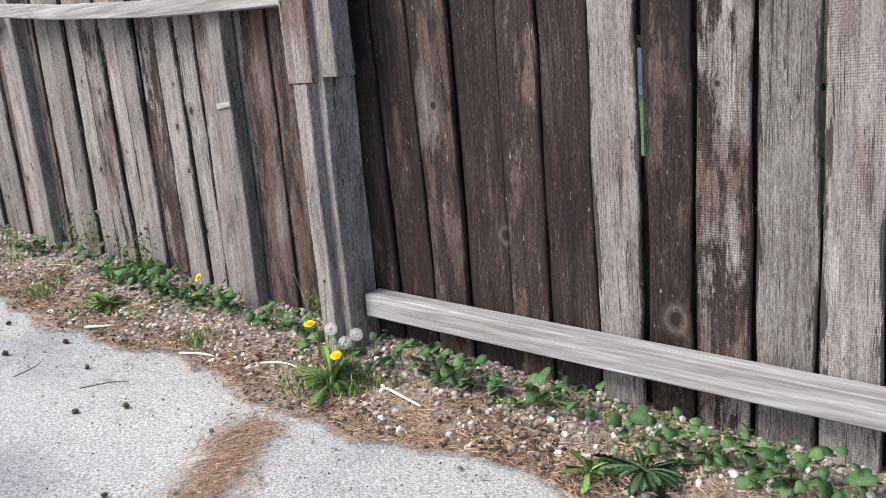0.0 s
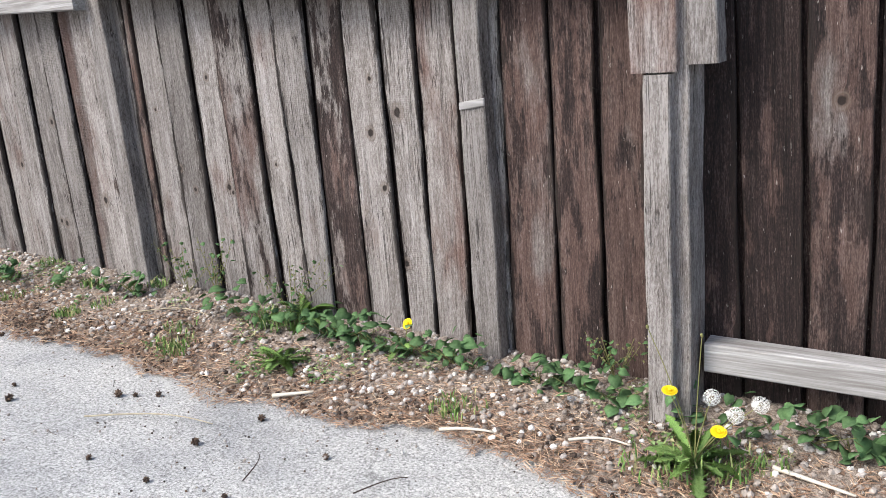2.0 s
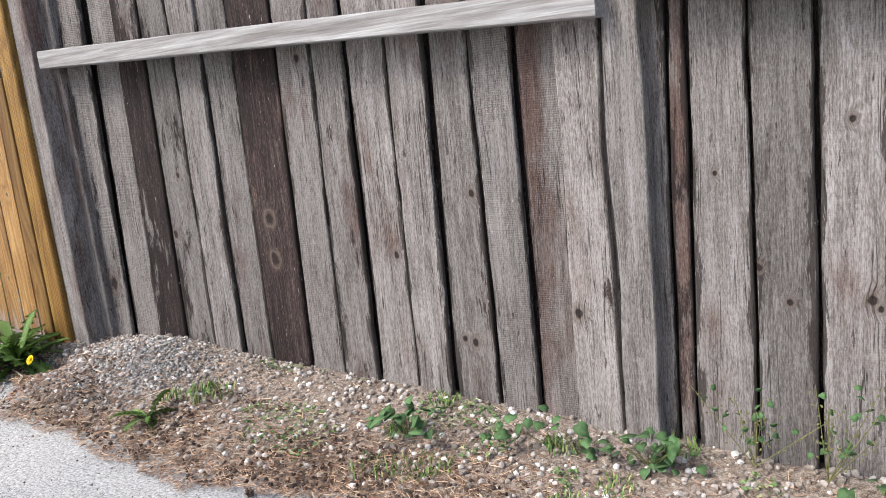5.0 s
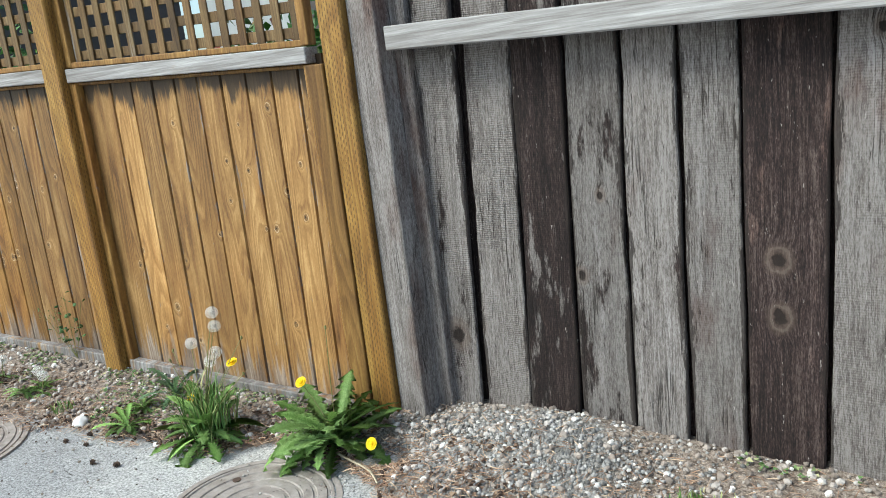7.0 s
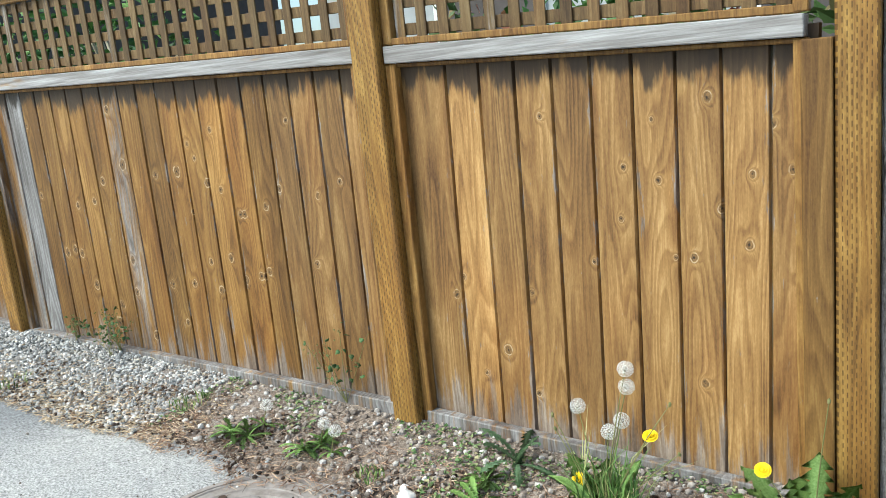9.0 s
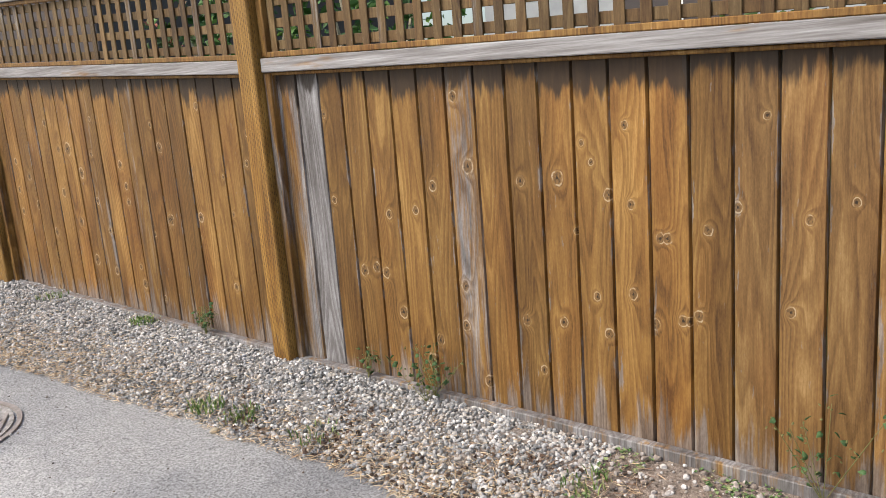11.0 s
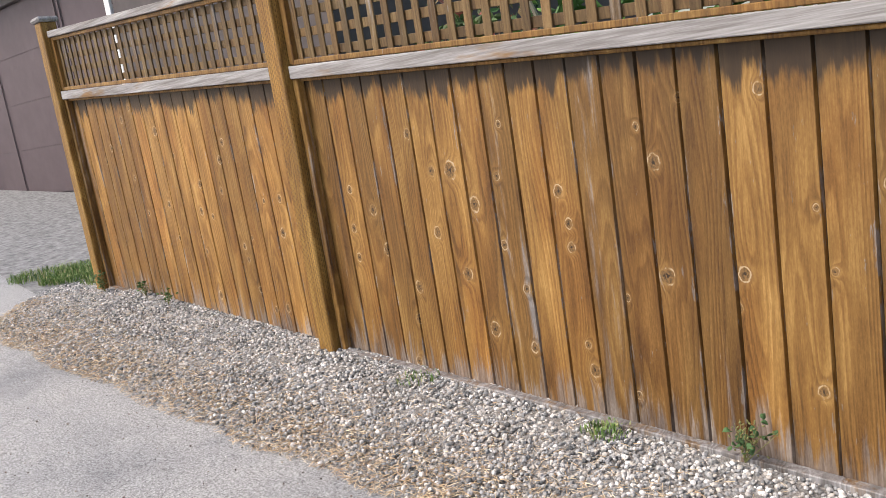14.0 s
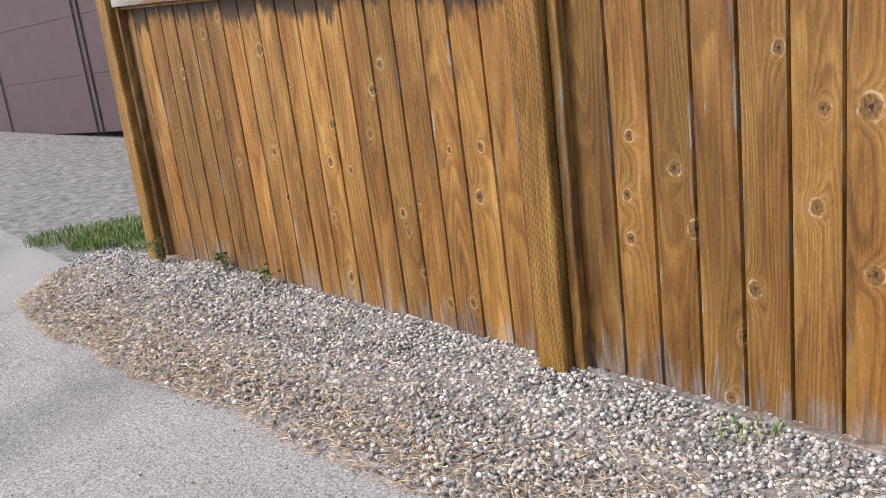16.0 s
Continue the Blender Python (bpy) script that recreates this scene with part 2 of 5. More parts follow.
def cedar(name, boards=True, tone=(1.0, 1.0, 1.0), incised=False):
    m = Nodes(name, 0.58)
    co, xyz, sh, knot, rings = wood_base(m)
    fine = m.noise(m.scaled(sh, (240, 80, 9)), 1.0, 4, 0.65)
    fleck = m.noise(m.scaled(sh, (200, 90, 60)), 1.0, 4, 0.75)
    mid = m.noise(m.scaled(sh, (12, 12, 1.9)), 1.0, 5, 0.6)
    grain = m.math("ADD", m.math("ADD", m.math("MULTIPLY", fine, 0.24), m.math("MULTIPLY", fleck, 0.20)), m.math("ADD", m.math("MULTIPLY", mid, 0.46), m.math("MULTIPLY", rings, 0.085)))
    T = lambda r, g, b: (r * tone[0], g * tone[1], b * tone[2])
    c = m.ramp(grain, [(0.34, T(0.070, 0.031, 0.009)), (0.44, T(0.150, 0.073, 0.019)), (0.54, T(0.225, 0.119, 0.033)), (0.68, T(0.38, 0.225, 0.075))])
    shade = m.math("MULTIPLY", m.prop("tint"), m.math("ADD", 0.74, m.math("MULTIPLY", m.random(), 0.48)))
    c = m.mix(1.0, c, m.join(shade, shade, m.math("MULTIPLY", shade, 0.97)), "MULTIPLY")
    warm = m.noise(m.scaled(sh, (5, 5, 1.1)), 1.0, 3, 0.5)
    c = m.mix(m.span(warm, 0.45, 0.7, 0.0, 0.55), c, m.mix(1.0, c, (1.02, 0.84, 0.68), "MULTIPLY"))
    honey = m.noise(m.scaled(sh, (9, 9, 0.8)), 1.0, 3, 0.5)
    c = m.mix(m.span(honey, 0.54, 0.68, 0.0, 0.5), c, m.mix(1.0, c, (1.35, 1.45, 1.6), "MULTIPLY"))
    c = m.mix(m.prop("bleach"), c, m.mix(1.0, c, (0.95, 1.02, 1.32), "MULTIPLY"))
    weathered = m.ramp(grain, [(0.36, (0.075, 0.066, 0.06)), (0.50, (0.175, 0.165, 0.162)), (0.66, (0.38, 0.375, 0.375))])
    streak = m.noise(m.scaled(sh, (26, 26, 1.6)), 1.0, 6, 0.7)
    g = m.span(m.math("ADD", m.prop("grey"), m.math("SUBTRACT", streak, 0.5)), 0.28, 0.50)
    if boards:
        low = m.span(m.math("SUBTRACT", xyz[2], m.math("MULTIPLY", m.math("SUBTRACT", streak, 0.45), 0.95)), -0.03, 0.07, 0.6, 0.0)
        g = m.math("MAXIMUM", g, low)
        # finish peeled from the edges of the boards
        peel = m.math("SUBTRACT", rim_of(m, xyz), m.math("MULTIPLY", m.math("SUBTRACT", m.noise(m.scaled(sh, (30, 20, 3.2)), 1.0, 5, 0.7), 0.56), 0.16))
        g = m.math("MAXIMUM", g, m.span(peel, 0.0, 0.006, 0.7, 0.0))
    flaw = m.span(m.noise(m.scaled(sh, (70, 40, 11)), 1.0, 5, 0.72), 0.655, 0.70, 0.0, 0.6)
    g = m.math("MAXIMUM", g, flaw)
    c = m.mix(g, c, weathered)
    heart = m.noise(m.scaled(co, (130, 130, 90)), 1.0, 3, 0.6)
    c = m.mix(m.span(knot, 0.95, 2.2, 0.22, 0.0), c, (0.34, 0.20, 0.07))
    worn = m.span(m.noise(m.scaled(sh, (45, 45, 35)), 1.0, 3, 0.6), 0.40, 0.62, 0.05, 0.75)
    c = m.mix(m.math("MULTIPLY", worn, m.span(m.math("ABSOLUTE", m.math("SUBTRACT", knot, 1.0)), 0.04, 0.17, 1.0, 0.0)), c, (0.50, 0.40, 0.27))
    c = m.mix(m.span(knot, 0.70, 0.88, 0.85, 0.0), c, m.ramp(heart, [(0.35, (0.05, 0.03, 0.014)), (0.6, (0.20, 0.115, 0.045))]))
    c = m.mix(m.span(m.math("ADD", knot, m.math("MULTIPLY", heart, 0.8)), 0.50, 0.75, 0.92, 0.0), c, (0.022, 0.014, 0.010))
    if boards:
        # black water stain that hangs from the rail
        down = m.math("SUBTRACT", m.prop("length"), xyz[2])
        hang = m.math("ADD", m.math("MULTIPLY", m.noise(m.join(m.math("MULTIPLY", m.split(sh)[0], 22.0), 0.0, m.math("MULTIPLY", xyz[2], 3.0)), 1.0, 4, 0.6), 0.30), -0.070)
        hang = m.math("ADD", hang, m.math("MULTIPLY", m.math("SUBTRACT", m.random(), 0.5), 0.06))
        st = m.span(m.math("SUBTRACT", hang, down), -0.03, 0.02, 0.0, 0.9)
        c = m.mix(st, c, (0.026, 0.018, 0.012))
    h = m.math("SUBTRACT", grain, m.span(knot, 0.2, 0.7, 0.2, 0.0))
    if incised:
        # rows of knife slits, every other row set off by half a step
        across = m.math("MULTIPLY", m.math("ADD", xyz[0], xyz[1]), 95.0)
        along = m.math("ADD", m.math("MULTIPLY", xyz[2], 40.0), m.math("MULTIPLY", m.math("FLOOR", across), 0.37))
        dash = lambda v, half: m.span(m.math("ABSOLUTE", m.math("SUBTRACT", m.math("FRACT", v), 0.5)), half, half + 0.08, 1.0, 0.0)
        slit = m.math("MULTIPLY", m.math("MULTIPLY", dash(across, 0.08), dash(along, 0.24)), m.span(streak, 0.35, 0.5))
        c = m.mix(m.math("MULTIPLY", slit, 0.8), c, (0.06, 0.03, 0.01))
        h = m.math("SUBTRACT", h, m.math("MULTIPLY", slit, 0.5))
    m.bump(h, 0.5, 0.004)
    return m.colour(c)

def rail_wood(name, warm=0.0):
    """Bare weathered rails; the grain runs along x."""
    m = Nodes(name, 0.85)
    off = m.math("MULTIPLY", m.random(), 31.0)
    co = m.scaled(m.coord(), (1, 1, 1), m.join(off, off, off))
    fine = m.noise(m.scaled(co, (5, 120, 150)), 1.0, 6, 0.65)
    mid = m.noise(m.scaled(co, (1.5, 30, 34)), 1.0, 4, 0.6)
    grain = m.math("ADD", m.math("MULTIPLY", fine, 0.5), m.math("MULTIPLY", mid, 0.5))
    c = m.ramp(grain, [(0.3, (0.11, 0.095, 0.085)), (0.46, (0.22, 0.207, 0.2)), (0.58, (0.34, 0.33, 0.325)), (0.72, (0.55, 0.545, 0.54))])
    patch = m.noise(m.scaled(co, (2.2, 9, 14)), 1.0, 4, 0.6)
    c = m.mix(m.span(m.math("ADD", patch, warm), 0.55, 0.72), c, m.ramp(grain, [(0.3, (0.13, 0.07, 0.03)), (0.6, (0.30, 0.18, 0.08)), (0.8, (0.42, 0.30, 0.17))]))
    m.bump(grain, 0.6, 0.004)
    return m.colour(c)

def asphalt_mat():
    m = Nodes("asphalt", 0.9)
    co = m.coord()
    grit = m.noise(co, 120, 5, 0.88)
    stone = m.t.nodes.new("ShaderNodeTexVoronoi")
    m.put(co, stone.inputs["Vector"])
    stone.inputs["Scale"].default_value = 150
    big = m.noise(co, 1.1, 5, 0.6)
    c = m.ramp(grit, [(0.40, (0.12, 0.118, 0.115)), (0.46, (0.30, 0.297, 0.292)), (0.53, (0.42, 0.416, 0.41)), (0.61, (0.62, 0.615, 0.605))])
    tint = m.ramp(big, [(0.34, (0.70, 0.71, 0.73)), (0.5, (0.99, 0.99, 0.985)), (0.66, (1.10, 1.09, 1.065))])
    c = m.mix(1.0, c, tint, "MULTIPLY")
    worn = m.noise(co, 9, 5, 0.7)
    # newer, darker asphalt along the gravel of the cedar fence
    px, py, _ = m.split(co)
    side = m.math("SUBTRACT", py, m.math("ADD", m.math("MULTIPLY", m.math("ADD", px, 11.08), 0.17), 0.62))
    side = m.math("ADD", side, m.math("MULTIPLY", m.math("SUBTRACT", m.noise(co, 2.6, 4, 0.6), 0.5), 0.9))
    newer = m.math("MULTIPLY", m.span(side, 0.0, 0.35), m.span(px, -10.2, -9.6, 1.0, 0.0))
    c = m.mix(m.math("MULTIPLY", newer, 0.55), c, m.mix(1.0, c, (0.66, 0.675, 0.70), "MULTIPLY"))
    c = m.mix(m.span(worn, 0.56, 0.72, 0.0, 0.35), c, (0.28, 0.27, 0.262))
    crack = m.t.nodes.new("ShaderNodeTexVoronoi")
    crack.feature = "DISTANCE_TO_EDGE"
    m.put(m.scaled(co, (1, 1, 1), m.scaled(m.join(big, worn, big), (0.5, 0.5, 0))), crack.inputs["Vector"])
    crack.inputs["Scale"].default_value = 0.8
    line = m.span(crack.outputs["Distance"], 0.002, 0.006, 0.5, 0.0)
    line = m.math("MULTIPLY", line, m.span(m.noise(co, 0.7, 2), 0.52, 0.6))
    c = m.mix(line, c, (0.10, 0.097, 0.092))
    m.bump(m.math("SUBTRACT", m.math("ADD", m.math("MULTIPLY", grit, 0.7), m.math("MULTIPLY", stone.outputs["Distance"], 0.4)), line), 0.45, 0.004)
    return m.colour(c)

def soil_mat():
    m = Nodes("verge soil", 0.95)
    co = m.coord()
    a, b, d = m.noise(co, 55, 5, 0.7), m.noise(co, 6, 4, 0.6), m.noise(co, 240, 3, 0.6)
    v = m.math("ADD", m.math("MULTIPLY", a, 0.6), m.math("MULTIPLY", d, 0.4))
    brown = m.ramp(v, [(0.36, (0.05, 0.037, 0.03)), (0.47, (0.18, 0.14, 0.112)), (0.57, (0.35, 0.29, 0.24)), (0.70, (0.56, 0.50, 0.43))])
    grey = m.ramp(v, [(0.36, (0.07, 0.066, 0.06)), (0.47, (0.19, 0.18, 0.165)), (0.57, (0.33, 0.31, 0.29)), (0.70, (0.50, 0.48, 0.45))])
    x = m.split(co)[0]
    far = m.span(m.math("ADD", x, m.math("MULTIPLY", b, 2.0)), -9.6, -8.4, 1.0, 0.0)
    heap_x = m.math("DIVIDE", m.math("ADD", x, 6.8), 0.42)
    heap_y = m.math("DIVIDE", m.math("SUBTRACT", m.split(co)[1], 2.05), 0.3)
    heap = m.span(m.math("ADD", m.math("ADD", m.math("MULTIPLY", heap_x, heap_x), m.math("MULTIPLY", heap_y, heap_y)), b), 1.1, 1.9, 1.0, 0.0)
    c = m.mix(m.math("MAXIMUM", far, heap), brown, grey)
    m.bump(v, 0.9, 0.012)
    return m.colour(c)

def island_mat(name, stops, rough=0.8, grain=0.0):
    m = Nodes(name, rough)
    c = m.ramp(m.island(), stops)
    if grain:
        n = m.noise(m.coord(), grain, 4, 0.65)
        c = m.mix(1.0, c, m.ramp(n, [(0.3, (0.7, 0.7, 0.7)), (0.7, (1.25, 1.25, 1.25))]), "MULTIPLY")
    return m.colour(c)

def leaf_mat(name, lo, hi, rough=0.72):
    m = Nodes(name, rough)
    co = m.coord()
    n = m.noise(co, 45, 4, 0.6)
    c = m.ramp(n, [(0.3, lo), (0.7, hi)])
    s = m.math("ADD", 0.7, m.math("MULTIPLY", m.random(), 0.65))
    c = m.mix(1.0, c, m.join(s, s, m.math("MULTIPLY", s, 0.9)), "MULTIPLY")
    m.bsdf.inputs["Subsurface Weight"].default_value = 0.0
    tr = m.t.nodes.new("ShaderNodeBsdfTranslucent")
    m.put(c, tr.inputs[0])
    mx = m.t.nodes.new("ShaderNodeMixShader")
    mx.inputs[0].default_value = 0.3
    out = m.t.nodes["Material Output"]
    m.t.links.new(m.bsdf.outputs[0], mx.inputs[1])
    m.t.links.new(tr.outputs[0], mx.inputs[2])
    m.t.links.new(mx.outputs[0], out.inputs[0])
    m.bump(n, 0.3, 0.002)
    return m.colour(c)

def plain(name, lo, hi, scale=30, rough=0.7, bump=0.2, metal=0.0):
    m = Nodes(name, rough)
    n = m.noise(m.coord(), scale, 5, 0.65)
    m.bsdf.inputs["Metallic"].default_value = metal
    m.bump(n, bump, 0.003)
    return m.colour(m.ramp(n, [(0.3, lo), (0.7, hi)]))

OLD, CEDAR, POST_WOOD = old_wood("weathered old boards"), cedar("stained cedar boards"), cedar("incised treated post", False, (1.08, 1.14, 1.0), True)
TRIM_WOOD, SLAT_WOOD = cedar("stained trim", False, (0.95, 0.98, 1.0)), cedar("lattice wood", False, (0.55, 0.66, 1.0))
RAIL, RAIL_WARM = rail_wood("bare grey rail", -0.12), rail_wood("grey rail with old stain", -0.02)
ASPHALT, SOIL = asphalt_mat(), soil_mat()
STONE = island_mat("gravel stones", [(0.0, (0.10, 0.101, 0.10)), (0.3, (0.27, 0.271, 0.265)), (0.6, (0.42, 0.417, 0.41)), (0.8, (0.46, 0.42, 0.37)), (1.0, (0.78, 0.77, 0.75))], 0.8, 60)
PEBBLE = island_mat("verge pebbles", [(0.0, (0.16, 0.13, 0.11)), (0.4, (0.29, 0.245, 0.21)), (0.8, (0.42, 0.385, 0.355)), (1.0, (0.68, 0.66, 0.63))], 0.8, 60)
NEEDLE = island_mat("dry needles", [(0.0, (0.16, 0.09, 0.058)), (0.5, (0.35, 0.215, 0.14)), (1.0, (0.58, 0.44, 0.31))], 0.8)
NEEDLE_TAN = island_mat("tan needles", [(0.0, (0.38, 0.25, 0.14)), (0.5, (0.58, 0.43, 0.27)), (1.0, (0.76, 0.65, 0.47))], 0.8)
HEAP_STONE = island_mat("dug gravel", [(0.0, (0.10, 0.095, 0.09)), (0.5, (0.24, 0.23, 0.22)), (0.85, (0.36, 0.35, 0.335)), (1.0, (0.52, 0.50, 0.48))], 0.9, 60)
LITTER = island_mat("dark litter", [(0.0, (0.025, 0.018, 0.014)), (0.6, (0.075, 0.05, 0.038)), (1.0, (0.15, 0.10, 0.07))], 0.9)
LEAF_DARK = leaf_mat("creeper leaf", (0.05, 0.115, 0.045), (0.14, 0.24, 0.11))
LEAF_BRIGHT = leaf_mat("dandelion leaf", (0.15, 0.27, 0.07), (0.33, 0.47, 0.19), 0.55)
LEAF_GREY = leaf_mat("thistle leaf", (0.08, 0.15, 0.08), (0.20, 0.29, 0.18))
BLADE = island_mat("grass blades", [(0.0, (0.07, 0.14, 0.03)), (0.55, (0.14, 0.24, 0.06)), (0.8, (0.24, 0.30, 0.10)), (1.0, (0.42, 0.37, 0.20))], 0.6)
STEM = plain("weed stem", (0.12, 0.14, 0.04), (0.22, 0.20, 0.09))
DRY_STEM = plain("dry stalk", (0.30, 0.25, 0.17), (0.48, 0.42, 0.31))
YELLOW = plain("dandelion yellow", (0.75, 0.48, 0.005), (0.85, 0.62, 0.01), 80)
FLUFF = plain("seed fluff", (0.70, 0.70, 0.67), (0.82, 0.82, 0.79), 90, 0.95)
SEEDY = plain("seed head core", (0.16, 0.13, 0.09), (0.30, 0.25, 0.18), 120)
IRON = plain("worn cast iron", (0.20, 0.17, 0.152), (0.37, 0.335, 0.31), 22, 0.7, 0.4, 0.15)
GRIME = plain("packed road dust", (0.13, 0.118, 0.105), (0.46, 0.44, 0.42), 35, 0.95, 0.8)
RUST = plain("rusty iron", (0.16, 0.095, 0.06), (0.30, 0.20, 0.14), 30, 0.85, 0.6)
CONCRETE = plain("concrete apron", (0.09, 0.091, 0.093), (0.30, 0.30, 0.298), 14, 0.9, 0.6)
DOOR_PAINT = plain("plum brown paint", (0.072, 0.051, 0.058), (0.092, 0.066, 0.075), 4, 0.55, 0.05)
SIDING = plain("dark siding", (0.06, 0.05, 0.05), (0.085, 0.07, 0.07), 5, 0.6, 0.1)
WHITE = plain("white paint", (0.74, 0.74, 0.73), (0.82, 0.82, 0.81), 8, 0.5, 0.05)
ROOFING = plain("roof shingle", (0.05, 0.05, 0.05), (0.10, 0.10, 0.10), 20, 0.9)
DRIFTWOOD = plain("bleached wood", (0.48, 0.42, 0.34), (0.70, 0.65, 0.56), 40, 0.8)
ROCK_WHITE = plain("white rock", (0.62, 0.60, 0.57), (0.80, 0.79, 0.77), 25, 0.8)

# ---- where knots and weeds are: (x, height, radius), (x, y) ----
CREEPER_SPOTS = [
    (-2.5, 2.34), (-2.36, 2.31), (-2.24, 2.25), (-1.97, 2.27), (-1.79, 2.32), (-1.69, 2.37),
    (-1.59, 2.4), (-1.52, 2.52), (-1.42, 2.4), (-3.18, 2.48), (-3.0, 2.46), (-2.74, 2.34),
    (-3.49, 2.47), (-1.19, 2.41), (-1.05, 2.46), (-0.82, 2.42), (-0.64, 2.38), (-0.58, 2.45),
    (-0.43, 2.46), (-0.36, 2.32), (-3.83, 2.42), (-3.66, 2.3), (-3.38, 2.49), (-3.3, 2.46),
    (-3.18, 2.46), (-3.1, 2.45), (-2.91, 2.51), (-2.81, 2.4), (-5.24, 2.12), (-4.49, 2.31),
    (-5.25, 2.14), (-4.78, 2.22), (-4.47, 2.31),
]
ROSETTE_SPOTS = [
    (-3.44, 2.02, 0.14), (-3.57, 2.35, 0.2), (-0.93, 2.06, 0.13), (-3.55, 2.43, 0.2), (-3.41, 2.05, 0.15),
    (-6.2, 1.87, 0.19), (-8.19, 1.76, 0.17), (-8.87, 1.82, 0.1), (-9.16, 1.72, 0.12), (-8.9, 1.75, 0.12), (-9.23, 1.71, 0.12),
    (-8.24, 1.88, 0.12),
]
TUFT_SPOTS = [
    (-5.27, 2.15), (-4.62, 2.01), (-2.68, 2.04), (-3.9, 2.01), (-1.88, 2.06), (-1.96, 2.04),
    (-1.8, 2.13), (-4.61, 2.01), (-5.1, 2.0), (-4.74, 2.24), (-4.01, 2.1), (-3.87, 1.95),
    (-4.52, 2.12), (-5.23, 1.95), (-5.06, 2.02), (-6.1, 2.08), (-5.22, 2.35), (-9.58, 1.79),
    (-8.59, 1.74), (-11.07, 1.43), (-10.89, 1.47), (-10.53, 1.53), (-12.2, 1.78), (-12.21, 1.8),
    (-11.07, 1.44), (-12.16, 1.79), (-13.08, 1.72), (-6.13, 2.08), (-6.23, 2.01), (-4.42, 2.68),
    (-10.89, 1.49), (-2.71, 2.03), (-3.95, 2.0),
]
STALK_SPOTS = [
    (-8.99, 2.08, 0.32), (-10.68, 2.0, 0.16), (-10.35, 1.92, 0.2), (-11.73, 1.91, 0.14), (-10.34, 1.98, 0.24), (-15.69, 1.61, 0.1),
    (-16.22, 1.49, 0.16), (-4.22, 2.4, 0.25), (-3.62, 2.54, 0.28), (-4.04, 2.46, 0.3), (-15.33, 1.58, 0.1), (-2.27, 2.46, 0.2),
]
KNOTS_A = [
    (-7.645, 1.54, 0.017), (-7.797, 1.49, 0.008), (-7.484, 1.46, 0.018), (-7.531, 1.33, 0.013), (-7.432, 1.34, 0.015), (-7.61, 1.24, 0.015),
    (-7.687, 1.1, 0.016), (-7.54, 1.14, 0.016), (-7.663, 0.73, 0.016), (-7.881, 1.36, 0.013), (-7.894, 1.21, 0.012), (-8.135, 1.52, 0.012),
    (-8.199, 0.97, 0.013), (-7.983, 1.08, 0.01), (-8.297, 0.77, 0.02), (-8.45, 1.01, 0.015), (-8.479, 0.95, 0.018), (-8.196, 0.63, 0.014),
    (-8.387, 0.68, 0.01), (-7.415, 1.05, 0.01), (-7.373, 0.85, 0.008), (-7.739, 1.1, 0.01), (-7.782, 1.32, 0.013),
]
KNOTS_B = [
    (-10.195, 1.68, 0.015), (-10.15, 1.44, 0.021), (-9.941, 1.39, 0.015), (-9.801, 1.4, 0.019), (-9.68, 1.45, 0.009), (-9.711, 1.51, 0.009),
    (-9.625, 1.35, 0.015), (-9.566, 1.56, 0.011), (-9.551, 1.32, 0.012), (-9.739, 1.23, 0.01), (-9.439, 1.22, 0.014), (-10.53, 1.26, 0.014),
    (-10.399, 1.28, 0.013), (-10.311, 1.37, 0.016), (-10.829, 1.65, 0.014), (-10.815, 1.31, 0.012), (-10.686, 1.03, 0.019), (-10.619, 1.05, 0.017),
    (-10.571, 1.03, 0.017), (-10.499, 0.88, 0.019), (-10.196, 1.01, 0.017), (-10.204, 0.86, 0.016), (-9.944, 0.91, 0.016), (-9.8, 0.92, 0.014),
    (-9.675, 1.02, 0.012), (-9.636, 0.9, 0.015), (-9.885, 0.74, 0.013), (-9.375, 0.97, 0.011), (-10.329, 0.79, 0.018), (-10.37, 0.7, 0.025),
    (-10.117, 0.66, 0.018), (-9.551, 1.04, 0.014),
]
KNOTS_B2 = [
    (-9.317, 1.25, 0.013), (-9.462, 1.22, 0.013), (-9.044, 1.29, 0.011), (-9.346, 0.99, 0.014), (-9.395, 0.97, 0.014), (-9.482, 0.95, 0.015),
    (-9.645, 0.91, 0.02), (-9.09, 1.03, 0.013), (-9.155, 1.57, 0.01), (-9.234, 1.32, 0.013), (-8.933, 1.34, 0.01),
]
KNOTS_C = [
    (-12.819, 1.55, 0.028), (-12.719, 1.42, 0.023), (-11.963, 1.54, 0.02), (-11.953, 1.19, 0.022), (-12.704, 0.94, 0.023), (-12.329, 1.46, 0.018),
    (-12.303, 1.35, 0.015), (-12.303, 1.27, 0.015), (-12.804, 1.15, 0.022), (-12.523, 0.89, 0.016), (-12.524, 1.11, 0.015), (-12.601, 1.27, 0.015),
    (-12.592, 1.52, 0.013), (-13.312, 1.4, 0.02), (-13.256, 1.23, 0.024), (-13.095, 1.08, 0.02), (-13.461, 1.19, 0.016), (-13.465, 1.32, 0.016),
    (-13.448, 1.49, 0.015), (-13.13, 0.94, 0.016), (-13.172, 0.75, 0.017), (-13.024, 1.7, 0.017), (-12.551, 1.7, 0.01), (-12.104, 1.11, 0.01),
    (-12.102, 0.78, 0.011), (-12.283, 0.93, 0.012), (-12.267, 0.84, 0.02), (-12.92, 1.55, 0.017), (-12.937, 1.31, 0.019), (-11.863, 1.72, 0.012),
    (-11.736, 1.11, 0.012), (-12.01, 1.65, 0.01),
]
